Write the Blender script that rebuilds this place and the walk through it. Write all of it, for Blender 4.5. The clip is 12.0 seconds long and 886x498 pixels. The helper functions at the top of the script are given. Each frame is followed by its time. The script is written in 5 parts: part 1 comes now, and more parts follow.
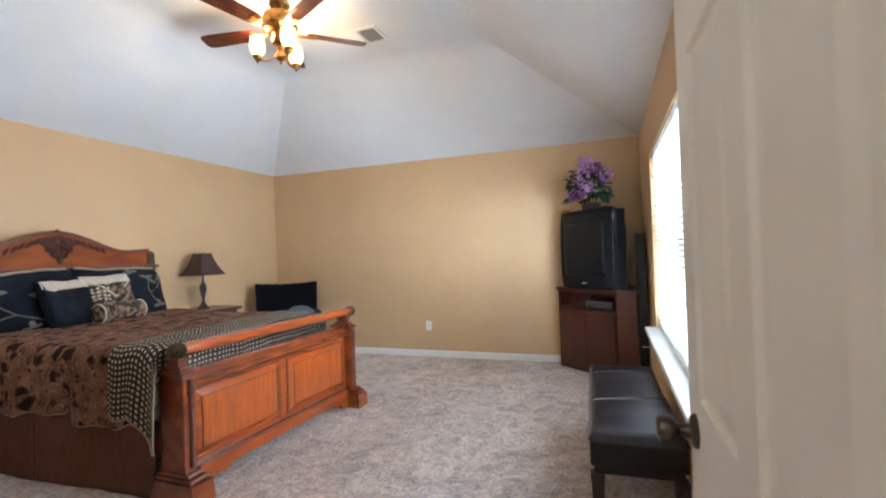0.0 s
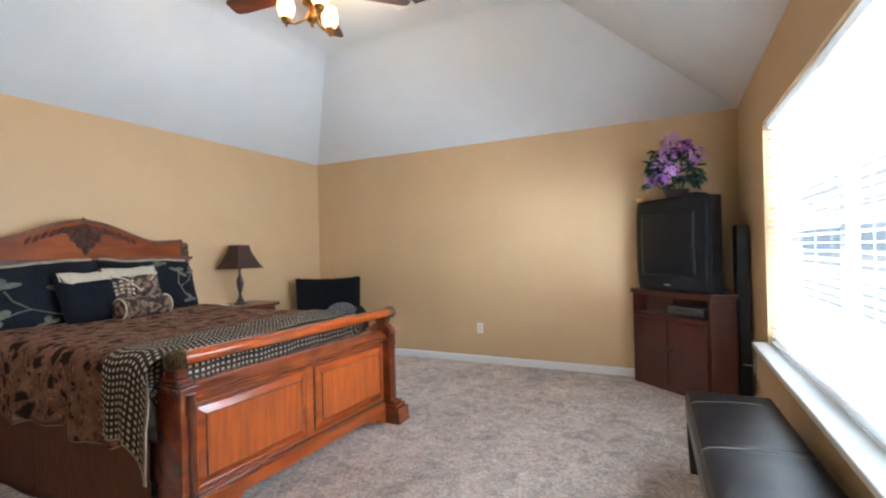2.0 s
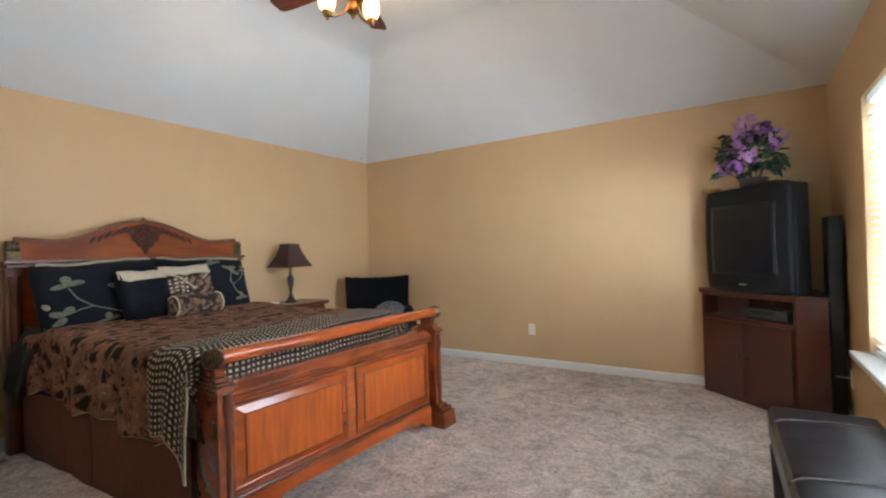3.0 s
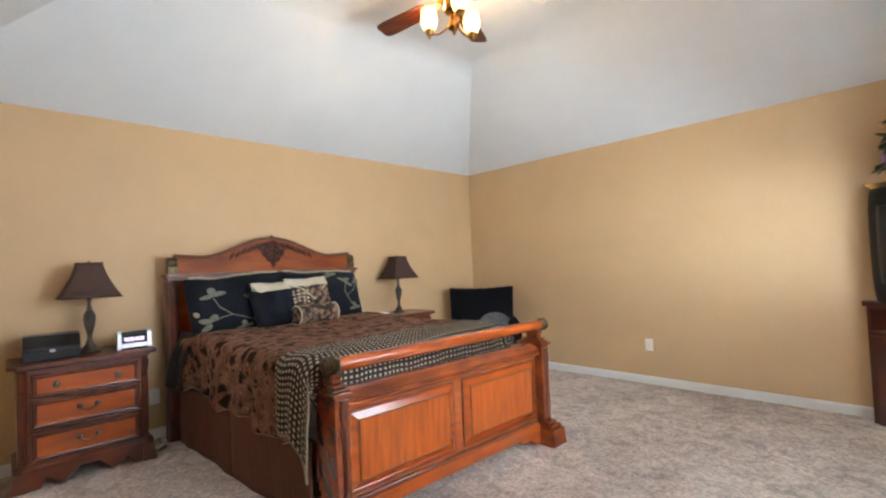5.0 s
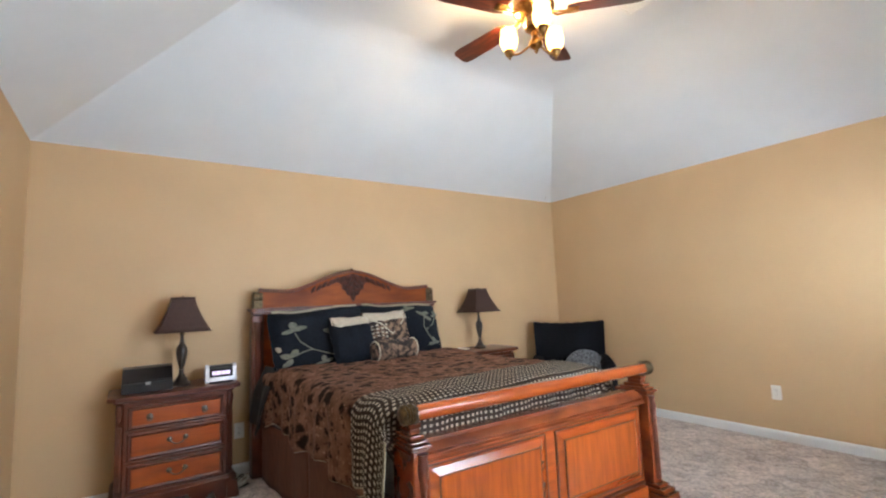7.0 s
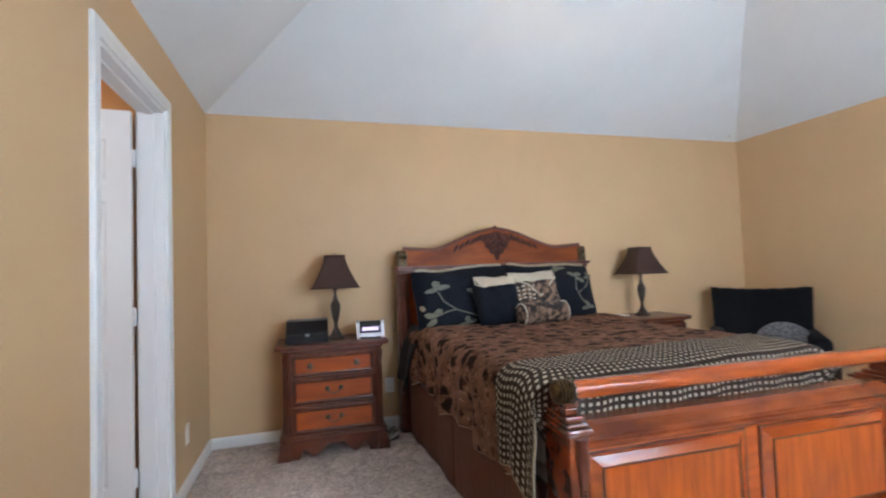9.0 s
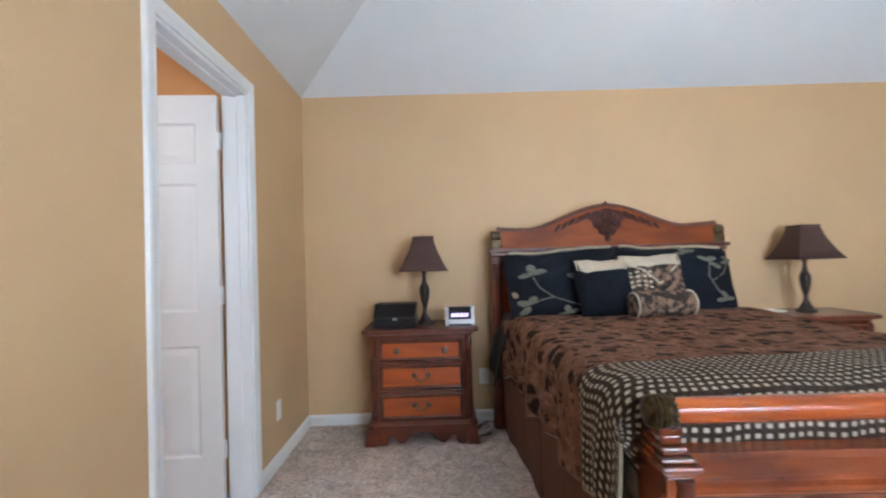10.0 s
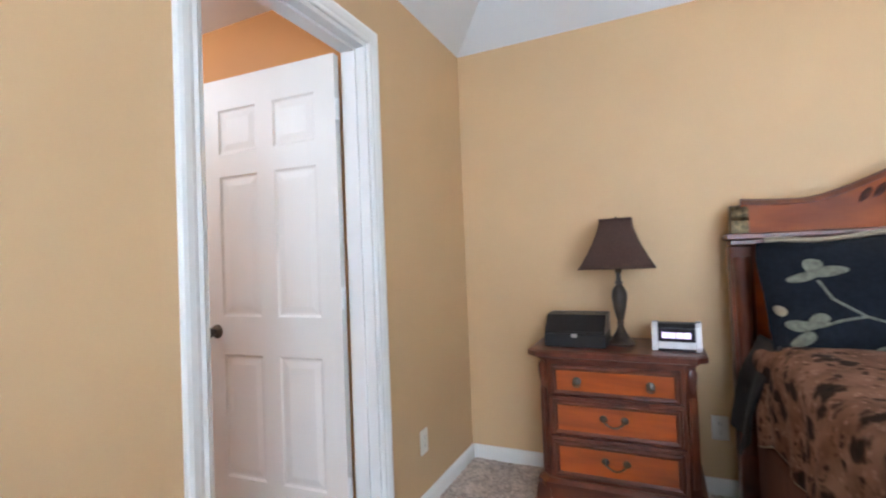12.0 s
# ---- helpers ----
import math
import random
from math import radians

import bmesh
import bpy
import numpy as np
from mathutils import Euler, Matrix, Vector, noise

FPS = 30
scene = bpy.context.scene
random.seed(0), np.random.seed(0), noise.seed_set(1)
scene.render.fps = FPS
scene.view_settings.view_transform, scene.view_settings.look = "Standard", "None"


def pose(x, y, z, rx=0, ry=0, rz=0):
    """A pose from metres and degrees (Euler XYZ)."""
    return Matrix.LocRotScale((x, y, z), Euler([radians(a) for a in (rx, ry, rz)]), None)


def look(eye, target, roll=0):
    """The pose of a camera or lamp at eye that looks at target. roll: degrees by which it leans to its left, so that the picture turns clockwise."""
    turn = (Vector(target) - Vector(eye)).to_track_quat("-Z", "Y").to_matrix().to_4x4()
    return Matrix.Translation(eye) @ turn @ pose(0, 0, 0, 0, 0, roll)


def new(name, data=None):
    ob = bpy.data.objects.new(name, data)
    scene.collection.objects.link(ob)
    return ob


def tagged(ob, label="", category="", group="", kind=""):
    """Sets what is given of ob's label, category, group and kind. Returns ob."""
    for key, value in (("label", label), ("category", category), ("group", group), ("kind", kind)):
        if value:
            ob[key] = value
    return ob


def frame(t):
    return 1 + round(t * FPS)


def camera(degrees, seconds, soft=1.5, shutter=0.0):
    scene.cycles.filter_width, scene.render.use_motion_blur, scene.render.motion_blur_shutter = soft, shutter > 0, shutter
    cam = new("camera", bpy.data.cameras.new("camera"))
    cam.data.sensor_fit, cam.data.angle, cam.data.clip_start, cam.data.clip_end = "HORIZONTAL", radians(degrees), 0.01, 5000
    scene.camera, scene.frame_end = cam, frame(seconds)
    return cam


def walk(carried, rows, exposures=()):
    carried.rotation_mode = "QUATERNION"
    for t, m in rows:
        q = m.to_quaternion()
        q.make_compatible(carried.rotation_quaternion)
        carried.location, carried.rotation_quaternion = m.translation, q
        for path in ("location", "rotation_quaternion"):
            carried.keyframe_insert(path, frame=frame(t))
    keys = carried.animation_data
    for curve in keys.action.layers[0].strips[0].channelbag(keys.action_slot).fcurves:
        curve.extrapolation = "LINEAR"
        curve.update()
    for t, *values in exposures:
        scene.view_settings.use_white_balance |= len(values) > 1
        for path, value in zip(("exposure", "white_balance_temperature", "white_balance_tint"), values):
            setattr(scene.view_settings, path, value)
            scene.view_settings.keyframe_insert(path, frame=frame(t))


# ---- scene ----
cam = camera(88.2, 12.0, soft=2.1, shutter=0.5)
PATH = [
    (0, (4.403, -5.255, 1.267), (3.722, -3.375, 1.288), -2.0),
    (0.5, (4.363, -5.13, 1.239), (3.631, -3.269, 1.266), -1.7),
    (1, (4.295, -4.941, 1.261), (3.518, -3.098, 1.27), -1.7),
    (1.5, (4.203, -4.831, 1.253), (3.397, -3.001, 1.262), -1.5),
    (2, (4.192, -4.73, 1.253), (3.302, -2.939, 1.262), -1.4),
    (2.5, (4.188, -4.626, 1.248), (3.197, -2.89, 1.256), -1.5),
    (3, (4.163, -4.566, 1.238), (3.07, -2.892, 1.249), -1.7),
    (3.5, (4.156, -4.532, 1.241), (2.956, -2.933, 1.248), -2.0),
    (5.5, (4.103, -4.552, 1.244), (2.621, -3.213, 1.354), -2.5),
    (6, (4.035, -4.532, 1.27), (2.514, -3.242, 1.423), -2.6),
    (6.5, (3.991, -4.471, 1.283), (2.415, -3.255, 1.477), -2.6),
    (8.5, (3.76, -4.367, 1.226), (1.915, -3.61, 1.371), -2.1),
    (9, (3.659, -4.29, 1.242), (1.742, -3.728, 1.325), -2.1),
    (9.5, (3.538, -4.133, 1.247), (1.56, -3.843, 1.295), -2.0),
    (10, (3.403, -4.008, 1.207), (1.403, -3.989, 1.249), -1.8),
    (10.5, (3.245, -4.05, 1.209), (1.251, -4.199, 1.231), -1.4),
    (11, (3.005, -3.967, 1.213), (1.051, -4.393, 1.245), -2.2),
    (11.5, (2.816, -3.971, 1.196), (0.915, -4.59, 1.246), -2.2),
    (12, (2.588, -3.942, 1.201), (0.775, -4.787, 1.247), -2.3),
]
walk(cam, [(t, look(eye, target, roll)) for t, eye, target, roll in PATH],
     [(0.0, -0.18, 5750, 8), (1.5, -0.14, 5750, 8), (2.5, -0.36, 5950, 8), (3.0, -0.46, 6150, 8), (3.5, -0.42, 6250, 8), (5.5, -0.06, 6150, 8), (6.5, -0.06, 6000, 8), (8.5, -0.32, 5800, 9), (9.5, -0.18, 5600, 8), (10.5, -0.10, 5700, 8), (11.0, -0.06, 5650, 8), (12.0, 0.10, 5650, 8)])

# ---- room size ----
W, L, H = 4.745, 5.0, 2.44          # east wall, south wall (y = -L), wall height
TOP = 3.21                          # flat part of the tray ceiling
WIN = (-3.55, -1.15, 0.60, 2.03)    # window opening in the east wall: y0, y1, z0, z1
DOOR_A = (0.995, 1.785, 2.115)         # doorway to the side room in the south wall
DOOR_B = (3.76, 4.60, 2.115)         # entry doorway in the south wall

# ---- daylight ----
world = bpy.data.worlds.new("world")
scene.world = world
world.use_nodes = True
wn = world.node_tree.nodes
sky = wn.new("ShaderNodeTexSky")
sky.sky_type = "NISHITA"
sky.sun_disc = False
sky.sun_elevation = radians(50)
sky.sun_rotation = radians(200)
world.node_tree.links.new(sky.outputs[0], wn["Background"].inputs[0])
wn["Background"].inputs[1].default_value = 0.12


def area_lamp(name, m, sx, sy, watts, colour):
    data = bpy.data.lights.new(name, "AREA")
    data.shape, data.size, data.size_y, data.energy, data.color = "RECTANGLE", sx, sy, watts, colour
    ob = new(name, data)
    ob.matrix_world = m
    return ob


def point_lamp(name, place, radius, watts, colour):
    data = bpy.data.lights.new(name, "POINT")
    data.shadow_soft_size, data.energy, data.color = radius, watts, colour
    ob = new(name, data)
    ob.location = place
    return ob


# the sky's light at the window, and the light thrown up by the pale ground and the blinds
WY = (WIN[0] + WIN[1]) / 2
area_lamp("window_daylight", look((W + 0.55, WY, 2.15), (W - 0.1, WY, 0.75)), 2.7, 1.2, 880, (0.84, 0.92, 1.0))
area_lamp("ground_bounce", look((W + 0.50, WY, 0.42), (W - 0.1, WY, 1.70)), 2.7, 0.9, 800, (0.76, 0.88, 1.0))
# unseen lamps: the side room's inferred light, an added hall fill for the door
point_lamp("side_room_light", (1.95, -6.4, 2.25), 0.10, 30, (0.94, 0.97, 1.0))
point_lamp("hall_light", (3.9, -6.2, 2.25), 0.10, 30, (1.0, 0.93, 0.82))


# ---- materials ----
def material(name, colour, rough=0.5, metal=0.0, grain=0.0, scale=(1, 1, 1), bump=0.0, second=None, big=0.0, coat=0.0, detail=6.0, mix=(0.35, 0.65), bump_scale=None, spec=0.5):
    """A procedural surface: two colours mixed by noise at a small scale, a slow stain at a large one, and fine relief."""
    m = bpy.data.materials.new(name)
    m.use_nodes = True
    n, k = m.node_tree.nodes, m.node_tree.links
    b = n["Principled BSDF"]
    b.inputs["Roughness"].default_value, b.inputs["Metallic"].default_value = rough, metal
    b.inputs["Coat Weight"].default_value = coat
    b.inputs["Specular IOR Level"].default_value = spec
    b.inputs["Coat Roughness"].default_value = 0.18
    co = n.new("ShaderNodeTexCoord")
    mp = n.new("ShaderNodeMapping")
    mp.inputs["Scale"].default_value = scale
    k.new(co.outputs["Object"], mp.inputs[0])
    no = n.new("ShaderNodeTexNoise")
    no.inputs["Scale"].default_value, no.inputs["Detail"].default_value = 1.0, detail
    k.new(mp.outputs[0], no.inputs[0])
    ramp = n.new("ShaderNodeValToRGB")
    second = second or tuple(c * (1 - grain) for c in colour)
    ramp.color_ramp.elements[0].position, ramp.color_ramp.elements[1].position = mix
    ramp.color_ramp.elements[0].color, ramp.color_ramp.elements[1].color = (*second, 1), (*colour, 1)
    k.new(no.outputs[0], ramp.inputs[0])
    out = ramp.outputs[0]
    if big:
        n2 = n.new("ShaderNodeTexNoise")
        n2.inputs["Scale"].default_value, n2.inputs["Detail"].default_value = 1.6, 3.0
        k.new(co.outputs["Object"], n2.inputs[0])
        mr = n.new("ShaderNodeMapRange")
        mr.inputs[1].default_value, mr.inputs[2].default_value = 0.3, 0.7
        mr.inputs[3].default_value, mr.inputs[4].default_value = 1 - big, 1 + big * 0.4
        k.new(n2.outputs[0], mr.inputs[0])
        mu = n.new("ShaderNodeVectorMath")
        mu.operation = "SCALE"
        k.new(out, mu.inputs[0]), k.new(mr.outputs[0], mu.inputs["Scale"])
        out = mu.outputs[0]
    k.new(out, b.inputs["Base Color"])
    if bump:
        src = no
        if bump_scale:
            src = n.new("ShaderNodeTexNoise")
            src.inputs["Scale"].default_value, src.inputs["Detail"].default_value = bump_scale, 3.0
            k.new(co.outputs["Object"], src.inputs[0])
        bu = n.new("ShaderNodeBump")
        bu.inputs["Strength"].default_value, bu.inputs["Distance"].default_value = bump, 0.01
        k.new(src.outputs[0], bu.inputs["Height"])
        k.new(bu.outputs[0], b.inputs["Normal"])
    return m


def glowing(name, colour, strength):
    m = bpy.data.materials.new(name)
    m.use_nodes = True
    b = m.node_tree.nodes["Principled BSDF"]
    b.inputs["Base Color"].default_value = (*colour, 1)
    b.inputs["Emission Color"].default_value = (*colour, 1)
    b.inputs["Emission Strength"].default_value = strength
    return m


M_WALL = material("tan_wall_paint", (0.585, 0.392, 0.205), 0.62, grain=0.03, scale=(3, 3, 3), bump=0.05, bump_scale=70, big=0.04)
# tan paint turned orange: the side room's warm light put into the colour
M_SIDE = material("tan_wall_warm_light", (0.58, 0.27, 0.08), 0.6, grain=0.04, scale=(3, 3, 3), bump=0.10, bump_scale=90, big=0.03)
M_CEIL = material("white_ceiling_paint", (0.79, 0.805, 0.81), 0.8, grain=0.02, scale=(4, 4, 4), bump=0.07, bump_scale=60, big=0.03)
M_TRIM = material("white_trim_paint", (0.80, 0.80, 0.78), 0.38, grain=0.02, scale=(5, 5, 5))
M_DOOR = material("white_door_paint", (0.77, 0.755, 0.71), 0.45, grain=0.03, scale=(6, 6, 1.5), big=0.03)
M_CARPET = material("taupe_carpet", (0.58, 0.505, 0.475), 0.95, scale=(38, 38, 38), second=(0.36, 0.305, 0.285), bump=0.7, big=0.22, detail=8, bump_scale=160)
M_CHERRY = material("cherry_wood", (0.42, 0.088, 0.012), 0.30, scale=(45, 45, 4), second=(0.27, 0.052, 0.009), bump=0.01, big=0.16, coat=0.15, spec=0.35)
M_CHERRY_H = material("cherry_wood_level_grain", (0.39, 0.078, 0.010), 0.28, scale=(14, 3.5, 26), second=(0.25, 0.048, 0.009), bump=0.01, big=0.2, coat=0.4, spec=0.4)
M_RAIL = material("polished_cherry_rail", (0.36, 0.072, 0.011), 0.10, scale=(14, 3.5, 26), second=(0.24, 0.046, 0.009), big=0.15, coat=1.0)
M_MOULD = material("red_brown_moulding_wood", (0.26, 0.058, 0.014), 0.26, scale=(10, 4, 12), second=(0.12, 0.026, 0.009), bump=0.01, big=0.25, coat=0.5)
M_DARKWOOD = material("dark_stained_wood", (0.125, 0.026, 0.010), 0.36, scale=(18, 18, 9), second=(0.060, 0.013, 0.007), bump=0.03, big=0.12, coat=0.35)
M_CABINET = material("mahogany_veneer", (0.070, 0.015, 0.007), 0.32, scale=(24, 24, 3), second=(0.054, 0.011, 0.006), bump=0.01, big=0.2, coat=0.3)
M_BEVEL = material("polished_bevel_wood", (0.20, 0.044, 0.012), 0.12, scale=(10, 4, 12), second=(0.09, 0.020, 0.008), big=0.2, coat=0.8)
M_FRAME = material("red_brown_frame_wood", (0.135, 0.028, 0.009), 0.30, scale=(12, 6, 14), second=(0.065, 0.014, 0.007), bump=0.01, big=0.25, coat=0.35)
M_CREST = material("matt_crest_wood", (0.25, 0.060, 0.011), 0.55, scale=(8, 3, 13), second=(0.15, 0.033, 0.008), bump=0.01, big=0.25, coat=0.02, spec=0.15)
M_BRASS = material("antique_brass", (0.15, 0.105, 0.055), 0.46, 1.0, scale=(60, 60, 60), second=(0.045, 0.035, 0.02), bump=0.1)
M_PEWTER = material("aged_pewter", (0.14, 0.125, 0.105), 0.42, 1.0, scale=(50, 50, 50), second=(0.07, 0.06, 0.05), bump=0.1)
M_STEEL = material("brushed_metal", (0.62, 0.62, 0.64), 0.28, 1.0, grain=0.1, scale=(60, 60, 4))
M_LEATHER = material("black_leather", (0.014, 0.011, 0.012), 0.30, scale=(30, 30, 30), second=(0.012, 0.010, 0.011), bump=0.18, bump_scale=220, big=0.2, spec=0.32)
M_BLACK = material("black_plastic", (0.012, 0.0125, 0.015), 0.46, grain=0.15, scale=(20, 20, 20), bump=0.05, bump_scale=400, spec=0.35)
M_DARKBASE = material("bronzed_resin", (0.045, 0.028, 0.020), 0.35, scale=(30, 30, 30), second=(0.018, 0.012, 0.010), bump=0.08, coat=0.2)
M_PLATE = material("ivory_plastic", (0.80, 0.77, 0.70), 0.35, grain=0.02, scale=(10, 10, 10))
M_SLOT = material("dark_slot", (0.03, 0.03, 0.03), 0.6, grain=0.1, scale=(9, 9, 9))


# ---- mesh tools ----
def box(bm, x0, x1, y0, y1, z0, z1, bevel=0.0, seg=2):
    v = [bm.verts.new((x, y, z)) for x in (x0, x1) for y in (y0, y1) for z in (z0, z1)]
    f = [bm.faces.new([v[i] for i in q]) for q in ((0, 1, 3, 2), (4, 6, 7, 5), (0, 4, 5, 1), (2, 3, 7, 6), (0, 2, 6, 4), (1, 5, 7, 3))]
    if bevel:
        edges = list({e for q in f for e in q.edges})
        bmesh.ops.bevel(bm, geom=edges, offset=bevel, segments=seg, profile=0.5, affect="EDGES")
    return v


def tapered(bm, lo, hi, z0, z1):
    """A block from the rectangle lo (x0, x1, y0, y1) at z0 to the rectangle hi at z1."""
    a = [bm.verts.new((x, y, z0)) for x, y in ((lo[0], lo[2]), (lo[1], lo[2]), (lo[1], lo[3]), (lo[0], lo[3]))]
    b = [bm.verts.new((x, y, z1)) for x, y in ((hi[0], hi[2]), (hi[1], hi[2]), (hi[1], hi[3]), (hi[0], hi[3]))]
    bm.faces.new(a[::-1]), bm.faces.new(b)
    for i in range(4):
        bm.faces.new((a[i], a[(i + 1) % 4], b[(i + 1) % 4], b[i]))


def lathe(bm, profile, segs=24, m=Matrix(), caps=True):
    """A turned body round z from (radius, height) pairs."""
    rings = []
    for r, z in profile:
        rings.append([bm.verts.new(m @ Vector((r * math.cos(a), r * math.sin(a), z))) for a in (2 * math.pi * i / segs for i in range(segs))])
    for p, q in zip(rings, rings[1:]):
        for i in range(segs):
            bm.faces.new((p[i], p[(i + 1) % segs], q[(i + 1) % segs], q[i]))
    if caps:
        bm.faces.new(rings[0][::-1]), bm.faces.new(rings[-1])


def prism(bm, outline, m, depth):
    """A flat outline (x, y pairs) in the plane of m, made thick by depth along m's z."""
    a = [bm.verts.new(m @ Vector((x, y, 0))) for x, y in outline]
    b = [bm.verts.new(m @ Vector((x, y, depth))) for x, y in outline]
    bm.faces.new(a[::-1]), bm.faces.new(b)
    n = len(a)
    for i in range(n):
        bm.faces.new((a[i], a[(i + 1) % n], b[(i + 1) % n], b[i]))


def tube(bm, points, radius, segs=8):
    """A round bar along a line of points."""
    pts = [Vector(p) for p in points]
    rings = []
    for i, p in enumerate(pts):
        d = (pts[min(i + 1, len(pts) - 1)] - pts[max(i - 1, 0)]).normalized()
        side = d.orthogonal().normalized() if i == 0 else (side - d * side.dot(d)).normalized()
        up = d.cross(side)
        r = radius(i / (len(pts) - 1)) if callable(radius) else radius
        rings.append([bm.verts.new(p + r * (side * math.cos(a) + up * math.sin(a))) for a in (2 * math.pi * k / segs for k in range(segs))])
    for p, q in zip(rings, rings[1:]):
        for i in range(segs):
            bm.faces.new((p[i], p[(i + 1) % segs], q[(i + 1) % segs], q[i]))
    bm.faces.new(rings[0][::-1]), bm.faces.new(rings[-1])


def mesh(name, bm, mat, smooth=False):
    bmesh.ops.recalc_face_normals(bm, faces=bm.faces)
    data = bpy.data.meshes.new(name)
    bm.to_mesh(data)
    bm.free()
    data.materials.append(mat)
    if smooth:
        for p in data.polygons:
            p.use_smooth = True
        data.set_sharp_from_angle(angle=radians(38))
    return data


def part(name, bm, mat, parent=None, label="", smooth=False, m=None):
    ob = new(name, mesh(name, bm, mat, smooth))
    if parent is not None:
        ob.parent = parent
    if m is not None:
        ob.matrix_basis = m
    return tagged(ob, label)


def thing(name, label, category, m=Matrix(), group=""):
    ob = new(name)
    ob.matrix_basis = m
    return tagged(ob, label, category, group)


def setting(name, bm, mat, label="", category="", smooth=False):
    return tagged(part(name, bm, mat, None, label, smooth), category=category, kind="structure")


def boxes(name, rows, mat, parent=None, bevel=0.0, label="", smooth=False):
    bm = bmesh.new()
    for r in rows:
        box(bm, *r, bevel=bevel)
    return part(name, bm, mat, parent, label, smooth)


# ---- the room's shell ----
T = 0.12
bm = bmesh.new()
box(bm, -0.3, 5.6, -7.6, 0.3, -0.1, 0.0)
setting("floor", bm, M_CARPET, "taupe cut-pile carpet laid over the whole floor", "floor")

bm = bmesh.new()
box(bm, -T, W + T, 0, T, 0, H + 0.05)
setting("wall_north", bm, M_WALL, "tan painted plain bedroom wall with white baseboard", "wall")
bm = bmesh.new()
box(bm, -T, 0, -L - T, 0, 0, H + 0.05)
setting("wall_west", bm, M_WALL, "tan painted wall behind the wooden bed", "wall")
bm = bmesh.new()
y0, y1, z0, z1 = WIN
box(bm, W, W + T, -L - T, y0, 0, H + 0.05)
box(bm, W, W + T, y1, 0, 0, H + 0.05)
box(bm, W, W + T, y0, y1, 0, z0)
box(bm, W, W + T, y0, y1, z1, H + 0.05)
setting("wall_east", bm, M_WALL, "tan painted wall with a wide bright window", "wall")
bm = bmesh.new()
for x0, x1, z0 in ((0, DOOR_A[0], 0), (DOOR_A[0], DOOR_A[1], DOOR_A[2]), (DOOR_A[1], DOOR_B[0], 0), (DOOR_B[0], DOOR_B[1], DOOR_B[2]), (DOOR_B[1], W, 0)):
    box(bm, x0, x1, -L - T, -L, z0, H + 0.05)
setting("wall_south", bm, M_WALL, "tan painted wall with two white doorways", "wall")

# tray ceiling: four slopes up to a flat middle
INW, INE, INN, INS = 1.15, 1.31, 1.15, 1.15
bm = bmesh.new()
lo = [bm.verts.new(p) for p in ((0, 0, H), (W, 0, H), (W, -L, H), (0, -L, H))]
hi = [bm.verts.new(p) for p in ((INW, -INN, TOP), (W - INE, -INN, TOP), (W - INE, -L + INS, TOP), (INW, -L + INS, TOP))]
out = [bm.verts.new(p) for p in ((-T, T, H), (W + T, T, H), (W + T, -L - T, H), (-T, -L - T, H))]
roof = [bm.verts.new(p) for p in ((-T, T, TOP + 0.1), (W + T, T, TOP + 0.1), (W + T, -L - T, TOP + 0.1), (-T, -L - T, TOP + 0.1))]
bm.faces.new(hi), bm.faces.new(roof)
for i in range(4):
    j = (i + 1) % 4
    bm.faces.new((lo[i], lo[j], hi[j], hi[i]))
    bm.faces.new((lo[i], lo[j], out[j], out[i]))
    bm.faces.new((out[i], out[j], roof[j], roof[i]))
bmesh.ops.recalc_face_normals(bm, faces=bm.faces)
# the plaster turns softly where the slopes meet the flat part and one another
bmesh.ops.bevel(bm, geom=[e for e in bm.edges if e.verts[0] in hi and e.verts[1] in hi], offset=0.11, segments=6, profile=0.5, affect="EDGES")
setting("ceiling", bm, M_CEIL, "white painted tray ceiling with four sloping sides", "ceiling")

# side room beyond the open white door, and the hall behind the entry
bm = bmesh.new()
box(bm, 0.84, 0.94, -7.3, -L - T, 0, H)
box(bm, 0.94, 2.8, -7.4, -7.3, 0, H)
box(bm, 2.7, 2.8, -7.3, -L - T, 0, H)
setting("wall_side_room", bm, M_SIDE, "tan side room walls with warm light put into their colour", "wall")
bm = bmesh.new()
box(bm, 0.0, 2.8, -7.4, -L - T, H, H + 0.1)
setting("ceiling_side_room", bm, M_CEIL, "white painted flat ceiling of the side room", "ceiling")
bm = bmesh.new()
box(bm, 2.8, 2.9, -7.3, -L - T, 0, H)
box(bm, 2.9, 5.4, -7.4, -7.3, 0, H)
box(bm, 5.3, 5.4, -7.3, -L - T, 0, H)
box(bm, W + T, 5.3, -L - T - 0.1, -L - T, 0, H)
setting("wall_hall", bm, M_WALL, "tan painted walls of the hall", "wall")
bm = bmesh.new()
box(bm, 2.8, 5.4, -7.4, -L - T, H, H + 0.1)
setting("ceiling_hall", bm, M_CEIL, "white painted flat ceiling of the hall", "ceiling")


# baseboards with a rounded top edge
def baseboard(name, a, b, inward):
    a, b = Vector(a), Vector(b)
    run = (b - a).normalized()
    prof = ((0, 0), (0.013, 0), (0.013, 0.062), (0.010, 0.074), (0.004, 0.083), (0, 0.085))
    m = Matrix(((inward[0], 0, run.x, a.x), (inward[1], 0, run.y, a.y), (0, 1, 0, 0), (0, 0, 0, 1)))
    bm = bmesh.new()
    prism(bm, prof, m, (b - a).length)
    return setting(name, bm, M_TRIM, "white painted wooden baseboard along the wall", "baseboard")


